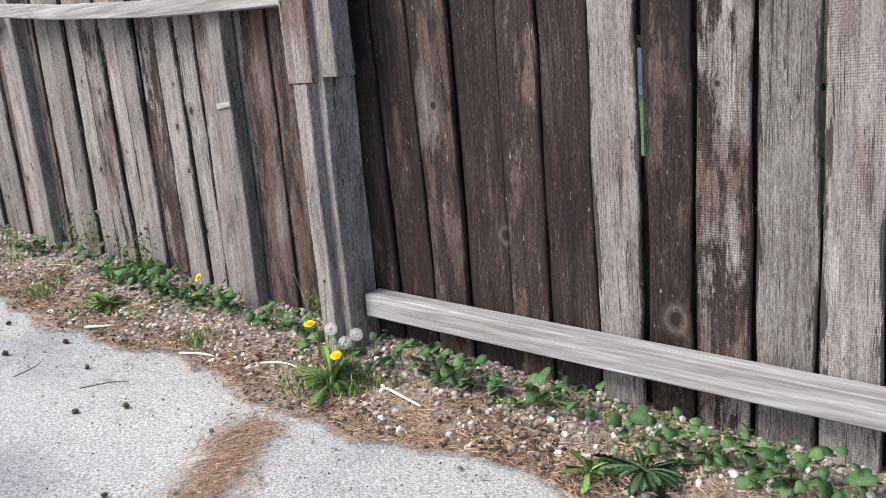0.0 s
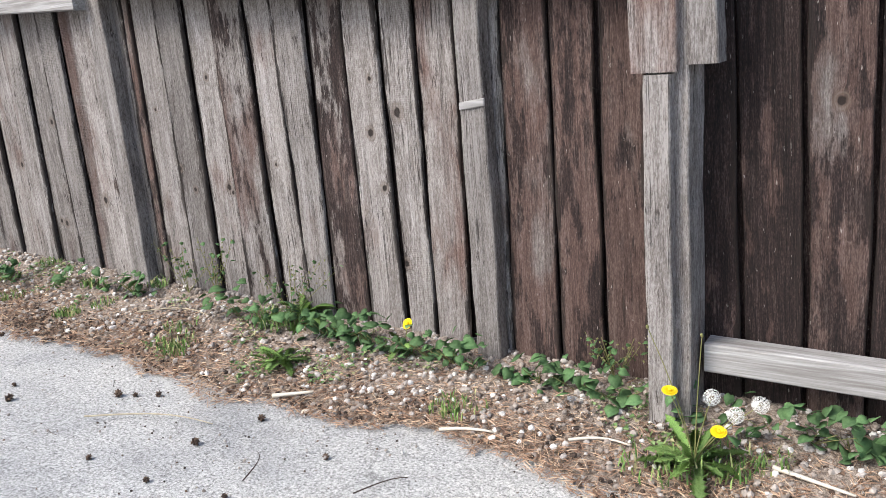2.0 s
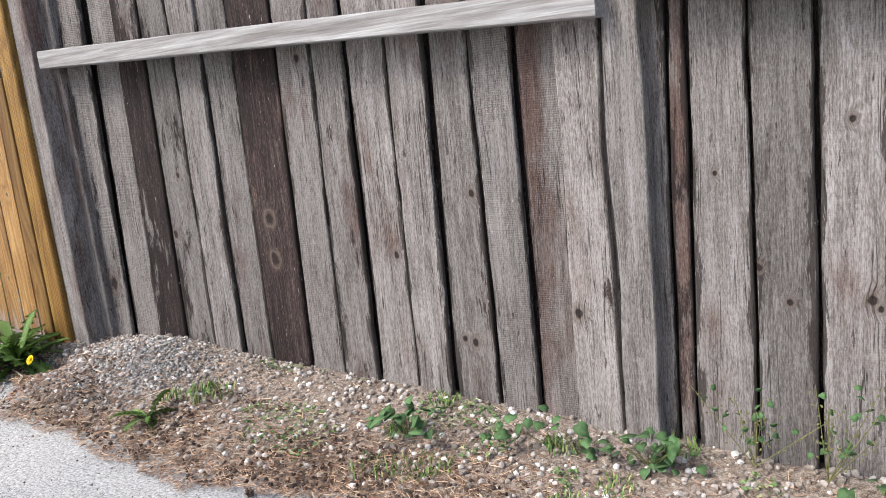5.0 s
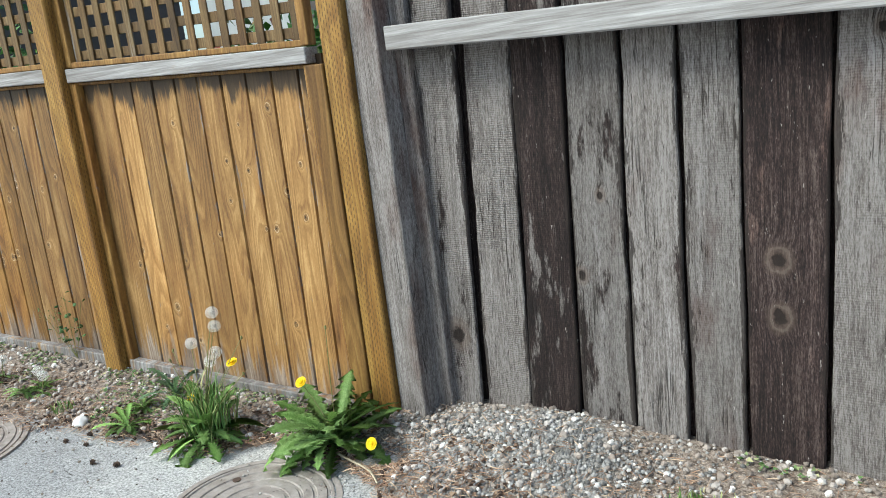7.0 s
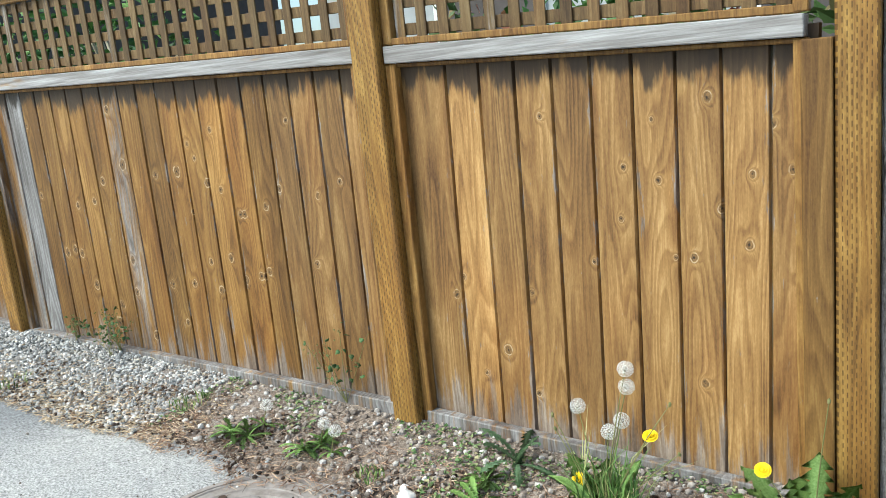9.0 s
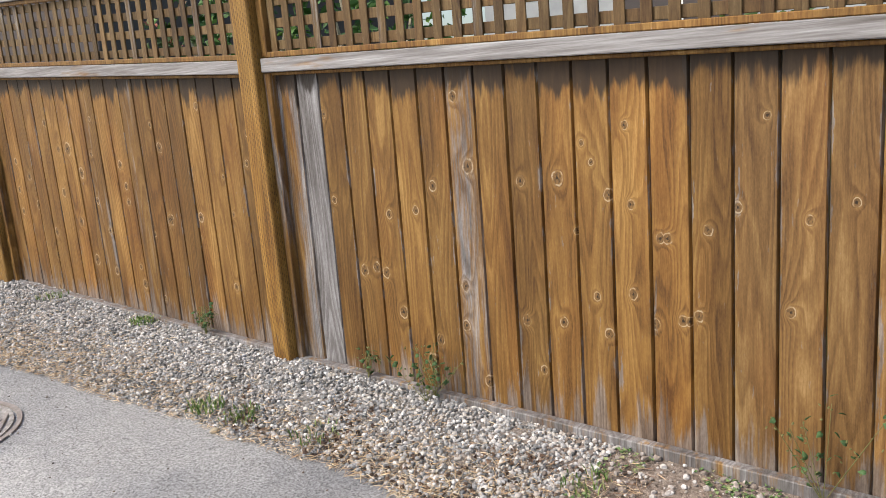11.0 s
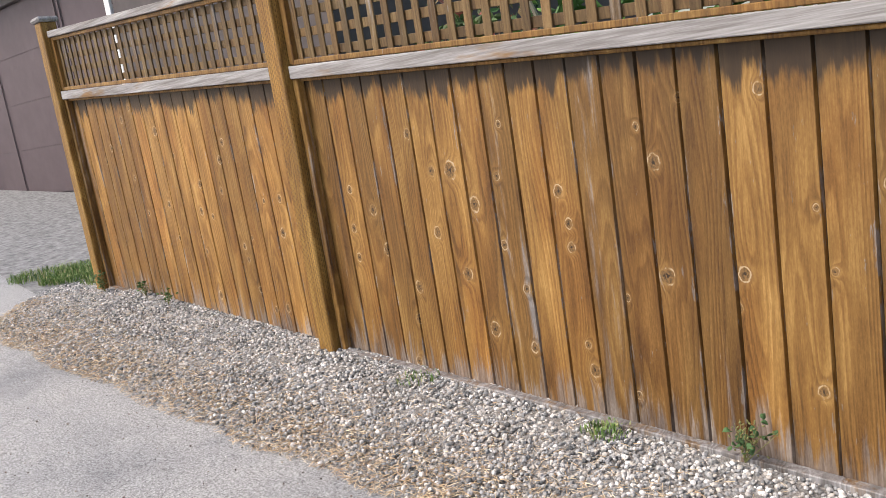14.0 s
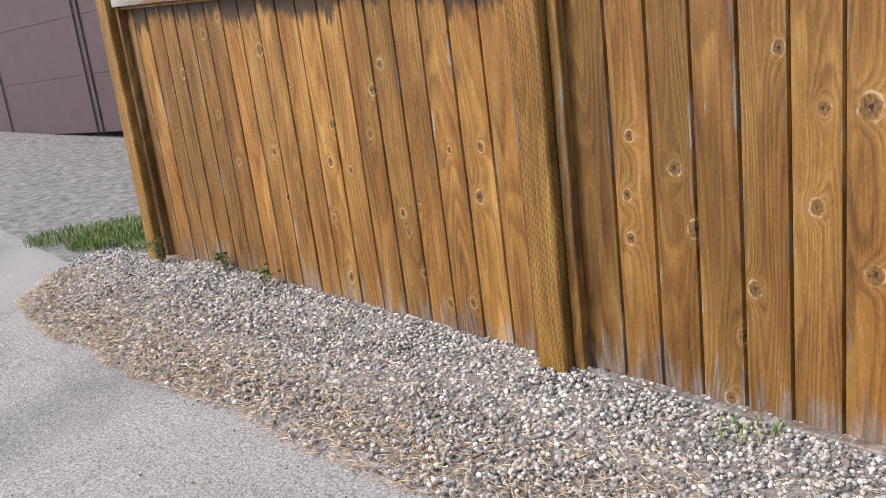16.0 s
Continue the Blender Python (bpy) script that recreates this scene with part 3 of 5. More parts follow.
KNOTS_C2 = [
    (-11.3, 1.59, 0.012), (-11.326, 1.46, 0.012), (-11.514, 0.89, 0.015), (-11.28, 1.04, 0.015), (-11.465, 1.23, 0.01), (-11.502, 1.4, 0.008),
    (-11.71, 1.21, 0.018), (-11.966, 1.19, 0.018), (-11.63, 1.72, 0.014),
]
KNOTS_D = [
    (-14.762, 1.55, 0.018), (-14.81, 1.4, 0.018), (-14.005, 1.46, 0.015), (-14.034, 1.29, 0.02), (-14.148, 1.45, 0.011), (-14.427, 1.21, 0.015),
    (-15.004, 1.72, 0.013), (-15.19, 1.44, 0.017), (-15.487, 1.39, 0.013), (-15.582, 1.61, 0.013), (-14.333, 1.26, 0.01), (-14.794, 0.92, 0.02),
    (-14.238, 0.88, 0.016), (-14.124, 0.9, 0.017), (-14.498, 1.67, 0.018), (-14.439, 1.76, 0.016), (-14.545, 1.51, 0.015), (-14.693, 1.37, 0.013),
    (-15.15, 1.24, 0.012), (-14.846, 1.17, 0.012), (-14.41, 1.14, 0.013), (-14.359, 0.98, 0.013), (-15.94, 1.73, 0.016), (-15.824, 1.81, 0.018),
    (-15.584, 1.97, 0.017), (-15.444, 2.03, 0.014), (-15.168, 1.87, 0.022),
]
KNOTS_OLD = [
    (-3.161, 1.2, 0.011), (-3.18, 1.01, 0.018), (-3.059, 1.08, 0.022), (-3.08, 0.53, 0.016), (-3.143, 0.81, 0.014), (-3.665, 0.89, 0.009),
    (-3.44, 0.52, 0.011), (-3.926, 0.77, 0.012), (-4.314, 1.12, 0.009), (-5.11, 0.58, 0.017), (-5.977, 1.0, 0.026), (-5.975, 0.85, 0.021),
    (-6.473, 1.18, 0.014), (-5.072, 1.08, 0.016), (-4.714, 0.72, 0.021), (-5.149, 0.59, 0.014), (-5.195, 1.29, 0.016), (-5.2, 1.5, 0.015),
    (-5.747, 1.57, 0.017), (-5.971, 1.0, 0.026), (-5.97, 0.84, 0.027), (-5.4, 0.87, 0.016), (-4.207, 0.87, 0.013), (-3.986, 1.24, 0.012),
    (-3.945, 0.79, 0.017), (-4.132, 0.78, 0.012), (-7.015, 0.7, 0.037), (-6.545, 0.93, 0.019), (-0.827, 0.45, 0.03), (-0.7, 1.12, 0.011),
    (-1.412, 0.65, 0.022), (-1.658, 1.08, 0.017),
]

# ---- ground ----
def sheet(name, xs, ys, height, mat, kind="structure", label="", category=""):
    verts = [(x, y, height(x, y)) for x in xs for y in ys]
    n = len(ys)
    faces = [(i * n + j, (i + 1) * n + j, (i + 1) * n + j + 1, i * n + j + 1) for i in range(len(xs) - 1) for j in range(n - 1)]
    ob = smooth(part(name, (verts, [], faces), mat))
    return tagged(ob, label, category, "", kind)

def steps(*spans):
    out = []
    for a, b, d in spans:
        out += list(np.arange(a, b - 1e-6, d))
    return out + [spans[-1][1]]

sheet("road", steps((-400, -30, 60), (-30, -18, 1.5), (-18, 2, 0.25), (2, 20, 3), (20, 400, 60)), steps((-400, -10, 60), (-10, -2, 1), (-2, 3, 0.2), (3, 12, 1), (12, 400, 60)),
      lambda x, y: road_z(x, y), ASPHALT, "structure", "light grey worn asphalt lane sloping up gently", "road")

def ragged(x):
    v = Vector((x * 1.3, 3.1, 0.0))
    k = 1.0 if x > -9.5 else 0.5
    return k * (0.10 * noise.noise(v) + 0.07 * noise.noise(v * 3.7) + 0.035 * noise.noise(v * 11.0))

def verge_mesh():
    xs = steps((-16.95, 1.2, 0.05))
    n = 18
    verts, faces = [], []
    for x in xs:
        e, f = verge_edge(x) + ragged(x), fence_y(x) + 0.35
        for j in range(n):
            s = j / (n - 1)
            y = e + (f - e) * s
            lift = -0.006 if j == 0 else 0.003 + 0.008 * min(s * 6, 1) * (0.6 + 0.8 * noise.noise(Vector((x * 5, y * 5, 0)))) + 0.008 * noise.noise(Vector((x * 17, y * 17, 2)))
            base = road_z(x, y)
            verts.append((x, y, base - 0.006 + (ground_z(x, y) + lift - base + 0.006) * min(s * 5, 1)))
    for i in range(len(xs) - 1):
        for j in range(n - 1):
            faces.append((i * n + j, (i + 1) * n + j, (i + 1) * n + j + 1, i * n + j + 1))
    return verts, [], faces

tagged(smooth(part("ground_verge", verge_mesh(), SOIL)), "gravelly soil strip with needles beside the fences", "ground", "", "structure")
YARD = plain("yard grass", (0.035, 0.09, 0.02), (0.09, 0.20, 0.035), 9, 0.8)
sheet("ground_yard", steps((-16.4, 3.0, 0.8)), steps((0.25, 9, 0.8)), lambda x, y: road_z(x, 2) + 0.1, YARD, "structure", "green lawn of the yards behind the fences", "ground")
for v in bpy.data.objects["ground_yard"].data.vertices:
    v.co.y += fence_y(v.co.x)
sheet("pavement_apron", steps((-26.5, -16.9, 0.6)), steps((1.2, 3.9, 0.3)), lambda x, y: road_z(x, y) + 0.006, CONCRETE, "structure", "grey concrete apron before the garage", "pavement")

def scatter(name, count, mat, shape, where, size, label, category, seed, lift=0.3, flat=(0.6, 0.9)):
    """Many small stones or bits as one mesh."""
    rng = np.random.RandomState(seed)
    base_v, base_f = shape
    base_v = np.array(base_v)
    V, F, k = [], [], 0
    tries = 0
    while k < count and tries < count * 30:
        tries += 1
        p = where(rng)
        if p is None:
            continue
        x, y = p
        s = size(rng, x, y)
        a, b = rng.rand() * 6.283, rng.rand() * 6.283
        v = base_v * (1 + 0.30 * (rng.rand(len(base_v), 1) - 0.5)) * s * np.array([1.0, 0.65 + 0.35 * rng.rand(), flat[0] + (flat[1] - flat[0]) * rng.rand()])
        ca, sa = math.cos(a), math.sin(a)
        tilt = (rng.rand() - 0.5) * 0.9
        ct, st = math.cos(tilt), math.sin(tilt)
        X, Y, Z = v[:, 0] * ct - v[:, 2] * st, v[:, 1], v[:, 0] * st + v[:, 2] * ct
        W = np.stack([X * ca - Y * sa + x, X * sa + Y * ca + y, Z + ground_z(x, y) + 0.008 + lift * s], 1)
        V.append(W)
        F += [tuple(i + k * len(base_v) for i in f) for f in base_f]
        k += 1
    ob = part(name, (np.concatenate(V).tolist(), [], F), mat)
    return tagged(ob, label, category, "", "stuff")

def ico():
    bm = bmesh.new()
    bmesh.ops.create_icosphere(bm, subdivisions=1, radius=1)
    out = [tuple(v.co) for v in bm.verts], [tuple(v.index for v in f.verts) for f in bm.faces]
    bm.free()
    return out

ICO = ico()
STRAW = ([(-1, -0.05, 0), (1, -0.05, 0.05), (1, 0.05, 0.05), (-1, 0.05, 0), (0, 0, 0.12)], [(0, 1, 4), (1, 2, 4), (2, 3, 4), (3, 0, 4)])

def on_verge(x0, x1, spread):
    def pick(rng):
        x = x0 + (x1 - x0) * rng.rand()
        e, f = verge_edge(x) + ragged(x), fence_y(x) + 0.03
        s = spread(rng)
        return x, e + (f - e) * s
    return pick

scatter("gravel", 34000, STONE, ICO, on_verge(-16.9, -9.6, lambda r: r.rand() ** 0.8 * 1.04 - 0.02), lambda r, x, y: 0.0042 + 0.0072 * r.rand() ** 1.8, "grey and white crushed gravel beside the cedar fence", "gravel", 1)
scatter("gravel", 10000, PEBBLE, ICO, on_verge(-9.8, 1.0, lambda r: 0.06 + 0.92 * r.rand() ** 0.75), lambda r, x, y: 0.004 + 0.011 * r.rand() ** 2.2, "pale pebbles strewn over brown verge soil", "gravel", 2)

def heap_spot(rng):
    x, y = -6.68 + 0.28 * rng.randn(), 2.1 + 0.14 * rng.randn()
    return (x, y) if y < fence_y(x) - 0.01 and y > 1.65 else None

scatter("gravel_heap", 7500, HEAP_STONE, ICO, heap_spot, lambda r, x, y: 0.002 + 0.007 * r.rand() ** 3.2, "small heap of grey dug gravel against the old fence", "gravel heap", 3)

def needle_spot(rng, x0=-9.6, x1=1.0):
    x = x0 + (x1 - x0) * rng.rand()
    k = 0.5 + 0.5 * noise.noise(Vector((x * 1.7, 7.7, 0))) + (0.3 if x > -9 else 0.05)
    if rng.rand() > k + 0.15 or (-9.4 < x < -7.2 and rng.rand() < 0.6):
        return None
    e, f = verge_edge(x) + ragged(x), fence_y(x)
    s = abs(rng.randn()) * (0.42 if x > -9 else 0.34) - 0.05
    y = e + (f - e) * s
    return (x, y) if y < f - 0.02 else None

scatter("dry_needles", 32000, NEEDLE, STRAW, needle_spot, lambda r, x, y: 0.008 + 0.016 * r.rand(), "rust-brown dry conifer needles along the asphalt edge", "leaf litter", 4, 0.25, (0.6, 1.6))

scatter("dry_needles", 19000, NEEDLE_TAN, STRAW, lambda r: needle_spot(r, -16.7, -9.4), lambda r, x, y: 0.007 + 0.014 * r.rand(), "tan dry needles caught in gravel along the lane", "leaf litter", 14, 0.3, (0.6, 1.6))

def lane_needles(rng):
    s = rng.rand()
    return -2.0 + 0.33 * s + 0.06 * rng.randn(), 1.71 - 0.55 * s + 0.05 * rng.randn()

scatter("dry_needles", 3200, NEEDLE, STRAW, lane_needles, lambda r, x, y: 0.008 + 0.014 * r.rand(), "drift of rust-brown needles lying on asphalt", "leaf litter", 5, 0.2, (0.5, 1.4))

def litter_spot(rng):
    x = -10.5 + 11.3 * rng.rand()
    k = 0.35 + 0.6 * noise.noise(Vector((x * 2.3, 1.7, 4)))
    if rng.rand() > k:
        return None
    e, f = verge_edge(x) + ragged(x), fence_y(x)
    return x, e + (f - e) * (0.02 + 0.4 * rng.rand() ** 1.5)

scatter("dark_litter", 2600, LITTER, ICO, litter_spot, lambda r, x, y: 0.004 + 0.007 * r.rand(), "dark rotted leaf crumbs on the verge", "leaf litter", 6)

def lane_spot(rng):
    x = -15 + 15.5 * rng.rand()
    return x, verge_edge(x) - 1.5 * rng.rand() ** 1.5 if rng.rand() < (1.0 if x > -9 else 0.35) else None

def lane_pick(rng):
    p = lane_spot(rng)
    return p if p[1] is not None else None

scatter("grit", 1500, LITTER, ICO, lane_pick, lambda r, x, y: 0.0015 + 0.003 * r.rand(), "dark crumbs scattered on the asphalt", "grit", 7)
scatter("grit", 900, PEBBLE, ICO, lane_pick, lambda r, x, y: 0.002 + 0.005 * r.rand() ** 2, "loose small pebbles on the asphalt", "grit", 8)
scatter("twigs", 700, LITTER, STRAW, lane_pick, lambda r, x, y: 0.006 + 0.018 * r.rand() ** 2, "thin dark needles and twigs on asphalt", "twigs", 9, 0.1, (0.3, 0.6))

SPRIG = ([(0, -0.3, 0), (0.5, 0, 0.25), (0, 1.0, 0.1), (-0.5, 0, 0.25)], [(0, 1, 2, 3)])
COVER_LEAF = island_mat("ground cover leaves", [(0.0, (0.07, 0.13, 0.04)), (0.5, (0.14, 0.22, 0.08)), (0.8, (0.24, 0.29, 0.13)), (1.0, (0.38, 0.33, 0.19))], 0.7)
DEAD_LEAF = island_mat("curled dead leaves", [(0.0, (0.045, 0.028, 0.02)), (0.5, (0.12, 0.075, 0.052)), (1.0, (0.27, 0.19, 0.13))], 0.9)

def cover_spot(rng):
    x = -9.6 + 9.8 * rng.rand()
    e, f = verge_edge(x) + ragged(x), fence_y(x)
    s = 0.12 + 0.86 * rng.rand()
    y = e + (f - e) * s
    if -7.25 < x < -6.2:
        return None
    k = noise.noise(Vector((x * 2.1, y * 3.3, 5.0))) + 0.5 * noise.noise(Vector((x * 6.1, y * 6.3, 1.0))) + 0.25 * s
    return (x, y) if k > 0.30 else None

def dead_spot(rng):
    x = -11.2 + 11.6 * rng.rand()
    e, f = verge_edge(x) + ragged(x), fence_y(x)
    y = e + (f - e) * (0.03 + 0.6 * rng.rand())
    return (x, y) if noise.noise(Vector((x * 2.9, y * 4.0, 9.0))) > 0.16 else None

scatter("ground_cover", 4200, COVER_LEAF, SPRIG, cover_spot, lambda r, x, y: 0.006 + 0.012 * r.rand(), "low grey-green sprigs and moss between pebbles", "ground cover", 31, 0.5, (0.8, 2.2))
scatter("dead_leaves", 2600, DEAD_LEAF, SPRIG, dead_spot, lambda r, x, y: 0.006 + 0.014 * r.rand(), "dark curled dead leaves drifted along the verge", "leaf litter", 32, 0.4, (0.8, 2.4))

# ---- manhole covers ----
WAFFLE_TURN = 84
def disc_profile(profile, seg=48):
    """A turned body from (radius, height) pairs."""
    bm = bmesh.new()
    rings = []
    for r, z in profile:
        rings.append([bm.verts.new((r * math.cos(2 * math.pi * i / seg), r * math.sin(2 * math.pi * i / seg), z)) for i in range(seg)])
    for a, b in zip(rings, rings[1:]):
        for i in range(seg):
            bm.faces.new((a[i], a[(i + 1) % seg], b[(i + 1) % seg], b[i]))
    bm.faces.new(rings[-1])
    return bm

def lane_pose(x, y, up=0.0, turn=0.0):
    n = Vector((0.054, -0.0265, 1)).normalized()
    return Matrix.Translation((x, y, road_z(x, y) + up)) @ n.to_track_quat("Z", "Y").to_matrix().to_4x4() @ pose(0, 0, 0, 0, 0, turn)

def ringed_cover(x, y, r, label):
    cover = thing("manhole_cover", lane_pose(x, y, 0.004), label, "manhole cover", "round iron covers in the lane")
    part("frame", disc_profile([(r + 0.025, -0.03), (r + 0.025, 0.004), (r + 0.006, 0.004), (r + 0.004, -0.008), (r, -0.01)]), IRON, cover)
    prof = [(r, -0.02), (r, 0.004)]
    k = r - 0.02
    while k > 0.05:
        prof += [(k + 0.012, 0.004), (k + 0.009, 0.0), (k, 0.0), (k - 0.003, 0.004)]
        k -= 0.043
    part("lid", disc_profile(prof + [(0.01, 0.004)]), IRON, cover)
    # no hole is cut: a dark disc on the lid stands for its shaded inside
    bm = bmesh.new()
    bmesh.ops.create_cone(bm, cap_ends=True, segments=10, radius1=0.014, radius2=0.014, depth=0.004, matrix=pose(0.0, r * 0.72, 0.005))
    part("lifting_hole", bm, LITTER, cover)

def waffle_cover(x, y, r, label):
    """Long ribs with staggered cross ribs; dust lies in the cells."""
    cover = thing("manhole_cover", lane_pose(x, y, 0.004, WAFFLE_TURN), label, "manhole cover", "round iron covers in the lane")
    part("frame", disc_profile([(r + 0.03, -0.03), (r + 0.03, 0.004), (r + 0.012, 0.004), (r + 0.008, -0.012), (r, -0.014)]), IRON, cover)
    part("lid", disc_profile([(r, -0.02), (r, 0.004), (r - 0.016, 0.004), (r - 0.02, -0.003), (0.01, -0.003)]), GRIME, cover)
    reach = r - 0.018
    lanes = [-0.24 + 0.06 * k for k in range(9)]
    for k, a in enumerate(lanes):
        h = math.sqrt(reach ** 2 - a ** 2)
        part("rib", boxed(-h, h, a - 0.008, a + 0.008, -0.004, 0.005, 0.002), IRON, cover)
        if k == 4:
            continue
        for j in range(-5, 6):
            b = j * 0.056 + (0.028 if k % 2 else 0.0)
            if k < 8 and math.hypot(b, max(abs(a), abs(a + 0.06))) < reach - 0.006:
                part("stud", boxed(b - 0.007, b + 0.007, a + 0.0085, a + 0.0515, -0.004, 0.004, 0.002), IRON, cover)
    plate = part("name_plate", boxed(-0.11, 0.11, 0.0085, 0.0515, -0.004, 0.003, 0.002), RUST, cover, "rusty bar with worn raised letters")
    for j in range(7):
        part("raised_mark", boxed(-0.09 + j * 0.027, -0.076 + j * 0.027, 0.017, 0.043, 0.0032, 0.006, 0.001), IRON, plate)

ringed_cover(-8.76, 1.34, 0.28, "worn round iron manhole cover with concentric rings")
ringed_cover(-7.36, 1.62, 0.25, "round iron cover with concentric rings half under weeds")
waffle_cover(-11.78, 0.69, 0.28, "rusty round iron manhole cover with waffle pattern")

# ---- old grey fence ----
def set_knots(ob, x0, z0, half, knots):
    mine = [k for k in knots if abs(k[0] - x0) < half][:5]
    for name, k in zip(KNOT_NAMES, mine + [(0, 0, 0)] * (5 - len(mine))):
        ob[name] = [float(k[0] - x0), float(k[1] - z0), float(k[2])] if k[2] else [9.0, 9.0, 0.001]

def rough_board(width, length, thick, seed, wobble=0.004, flare=0.0):
    """A board with wavy, worn, here and there chipped edges; its front faces -y; origin at the foot's middle, on the front. flare: how much wider its head is than its foot."""
    rng = random.Random(seed)
    bm = bmesh.new()
    n, rings = 26, []
    c = 0.004
    s1, s2 = rng.random() * 90, rng.random() * 90
    chip = lambda s, z: 0.014 * max(0.0, noise.noise(Vector((s, z * 7.0, 3))) - 0.36) + 0.0022 * noise.noise(Vector((s, z * 26.0, 7)))
    for i in range(n + 1):
        z = length * i / n
        k = flare / 2 * (i / n - 0.5)
        l = -width / 2 - k + wobble * 1.6 * noise.noise(Vector((s1, z * 2.6, 0))) + chip(s1, z)
        r = width / 2 + k + wobble * 1.6 * noise.noise(Vector((s2, z * 2.6, 9))) - chip(s2, z)
        b = 0.004 * noise.noise(Vector((s1, z * 1.1, 5)))
        rings.append([bm.verts.new(p) for p in ((l + c, b, z), (r - c, b, z), (r, b + c, z), (r, thick, z), (l, thick, z), (l, b + c, z))])
    for a, b in zip(rings, rings[1:]):
        for i in range(6):
            bm.faces.new((a[i], a[(i + 1) % 6], b[(i + 1) % 6], b[i]))
    bm.faces.new(rings[0][::-1])
    bm.faces.new(rings[-1])
    return bm

def toned(ob, brown, dark, saw=0.0, half=9.0, tint=0.8):
    ob["tint"] = float(tint)
    ob["brown"], ob["dark"], ob["saw"], ob["half"] = float(brown), float(dark), float(saw), float(half)
    return ob

old_fence = thing("old_fence", pose(-3.6, 2.332, 0.2), "weathered grey and brown plank fence, warped, with gaps", "fence")
INTO_OLD = Matrix.Translation((3.6, -2.332, -0.2))
# each board: x of its higher-x edge at 0.4 m and at 1.4 m up; how brown, how dark, how saw-marked it is
RIGHT_BAY = [(0.32, 0.32, 0.2, 0.0, 0.3), (0.165, 0.165, 0.2, 0.0, 0.3), (0.01, 0.01, 0.25, 0.05, 0.4), (-0.14, -0.14, 0.3, 0.05, 0.5),
             (-0.275, -0.300, 0.25, 0.0, 0.7), (-0.434, -0.449, 0.12, 0.0, 0.3), (-0.603, -0.608, 0.5, 0.46, 1.0), (-0.761, -0.765, 0.7, 0.66, 0.2),
             (-0.915, -0.929, 0.2, 0.0, 0.3), (-1.073, -1.088, 0.95, 0.92, 0.0), (-1.243, -1.255, 0.85, 0.60, 0.0), (-1.394, -1.400, 0.95, 0.85, 0.0),
             (-1.570, -1.582, 0.75, 0.45, 0.0), (-1.727, -1.757, 1.0, 0.68, 0.0), (-1.906, -1.941, 1.0, 0.70, 0.0), (-2.071, -2.058, 0.8, 0.6, 0.0)]
MIDDLE_BAY = [(-2.163, -2.173, 0.8, 0.32, 0.0), (-2.320, -2.324, 1.0, 0.48, 0.0), (-2.481, -2.478, 0.75, 0.34, 0.1), (-2.650, -2.640, 0.3, 0.0, 0.0),
              (-2.818, -2.800, 0.45, 0.18, 0.1), (-2.966, -2.958, 0.08, 0.05, 0.4), (-3.104, -3.112, 0.3, 0.05, 0.2), (-3.269, -3.267, 0.5, 0.50, 0.1),
              (-3.438, -3.428, 0.15, 0.05, 0.2), (-3.566, -3.588, 0.25, 0.10, 0.1), (-3.719, -3.734, 0.45, 0.40, 0.0), (-3.905, -3.908, 0.2, 0.05, 0.2),
              (-4.062, -4.062, 0.0, 0.0, 0.1), (-4.221, -4.222, 0.2, 0.16, 0.1), (-4.386, -4.374, 0.5, 0.35, 0.0), (-4.437, -4.426, 0.3, 0.2, 0.0)]
LEFT_BAY = [(-4.575, -4.56, 0.2, 0.05, 0.0), (-4.732, -4.718, 0.5, 0.05, 0.8), (-4.878, -4.875, 0.1, 0.0, 0.7), (-5.028, -5.033, 0.28, 0.05, 0.2), (-5.205, -5.189, 0.25, 0.12, 0.1),
            (-5.366, -5.354, 0.25, 0.10, 0.1), (-5.532, -5.517, 0.35, 0.25, 0.0), (-5.701, -5.668, 0.25, 0.12, 0.5), (-5.863, -5.834, 0.8, 0.72, 0.0),
            (-6.070, -6.056, 0.15, 0.05, 0.3), (-6.230, -6.216, 0.1, 0.18, 0.0), (-6.404, -6.382, 0.15, 0.34, 0.1), (-6.590, -6.556, 0.35, 0.66, 0.3),
            (-6.768, -6.729, 0.15, 0.08, 1.0), (-6.957, -6.913, 0.2, 0.28, 1.0), (-7.117, -7.08, 0.3, 0.3, 0.0), (-7.17, -7.14, 0.3, 0.3, 0.0)]
OPEN_GAPS = (-0.434, -0.915, -2.071)
rng = random.Random(11)
boards = RIGHT_BAY + MIDDLE_BAY + LEFT_BAY
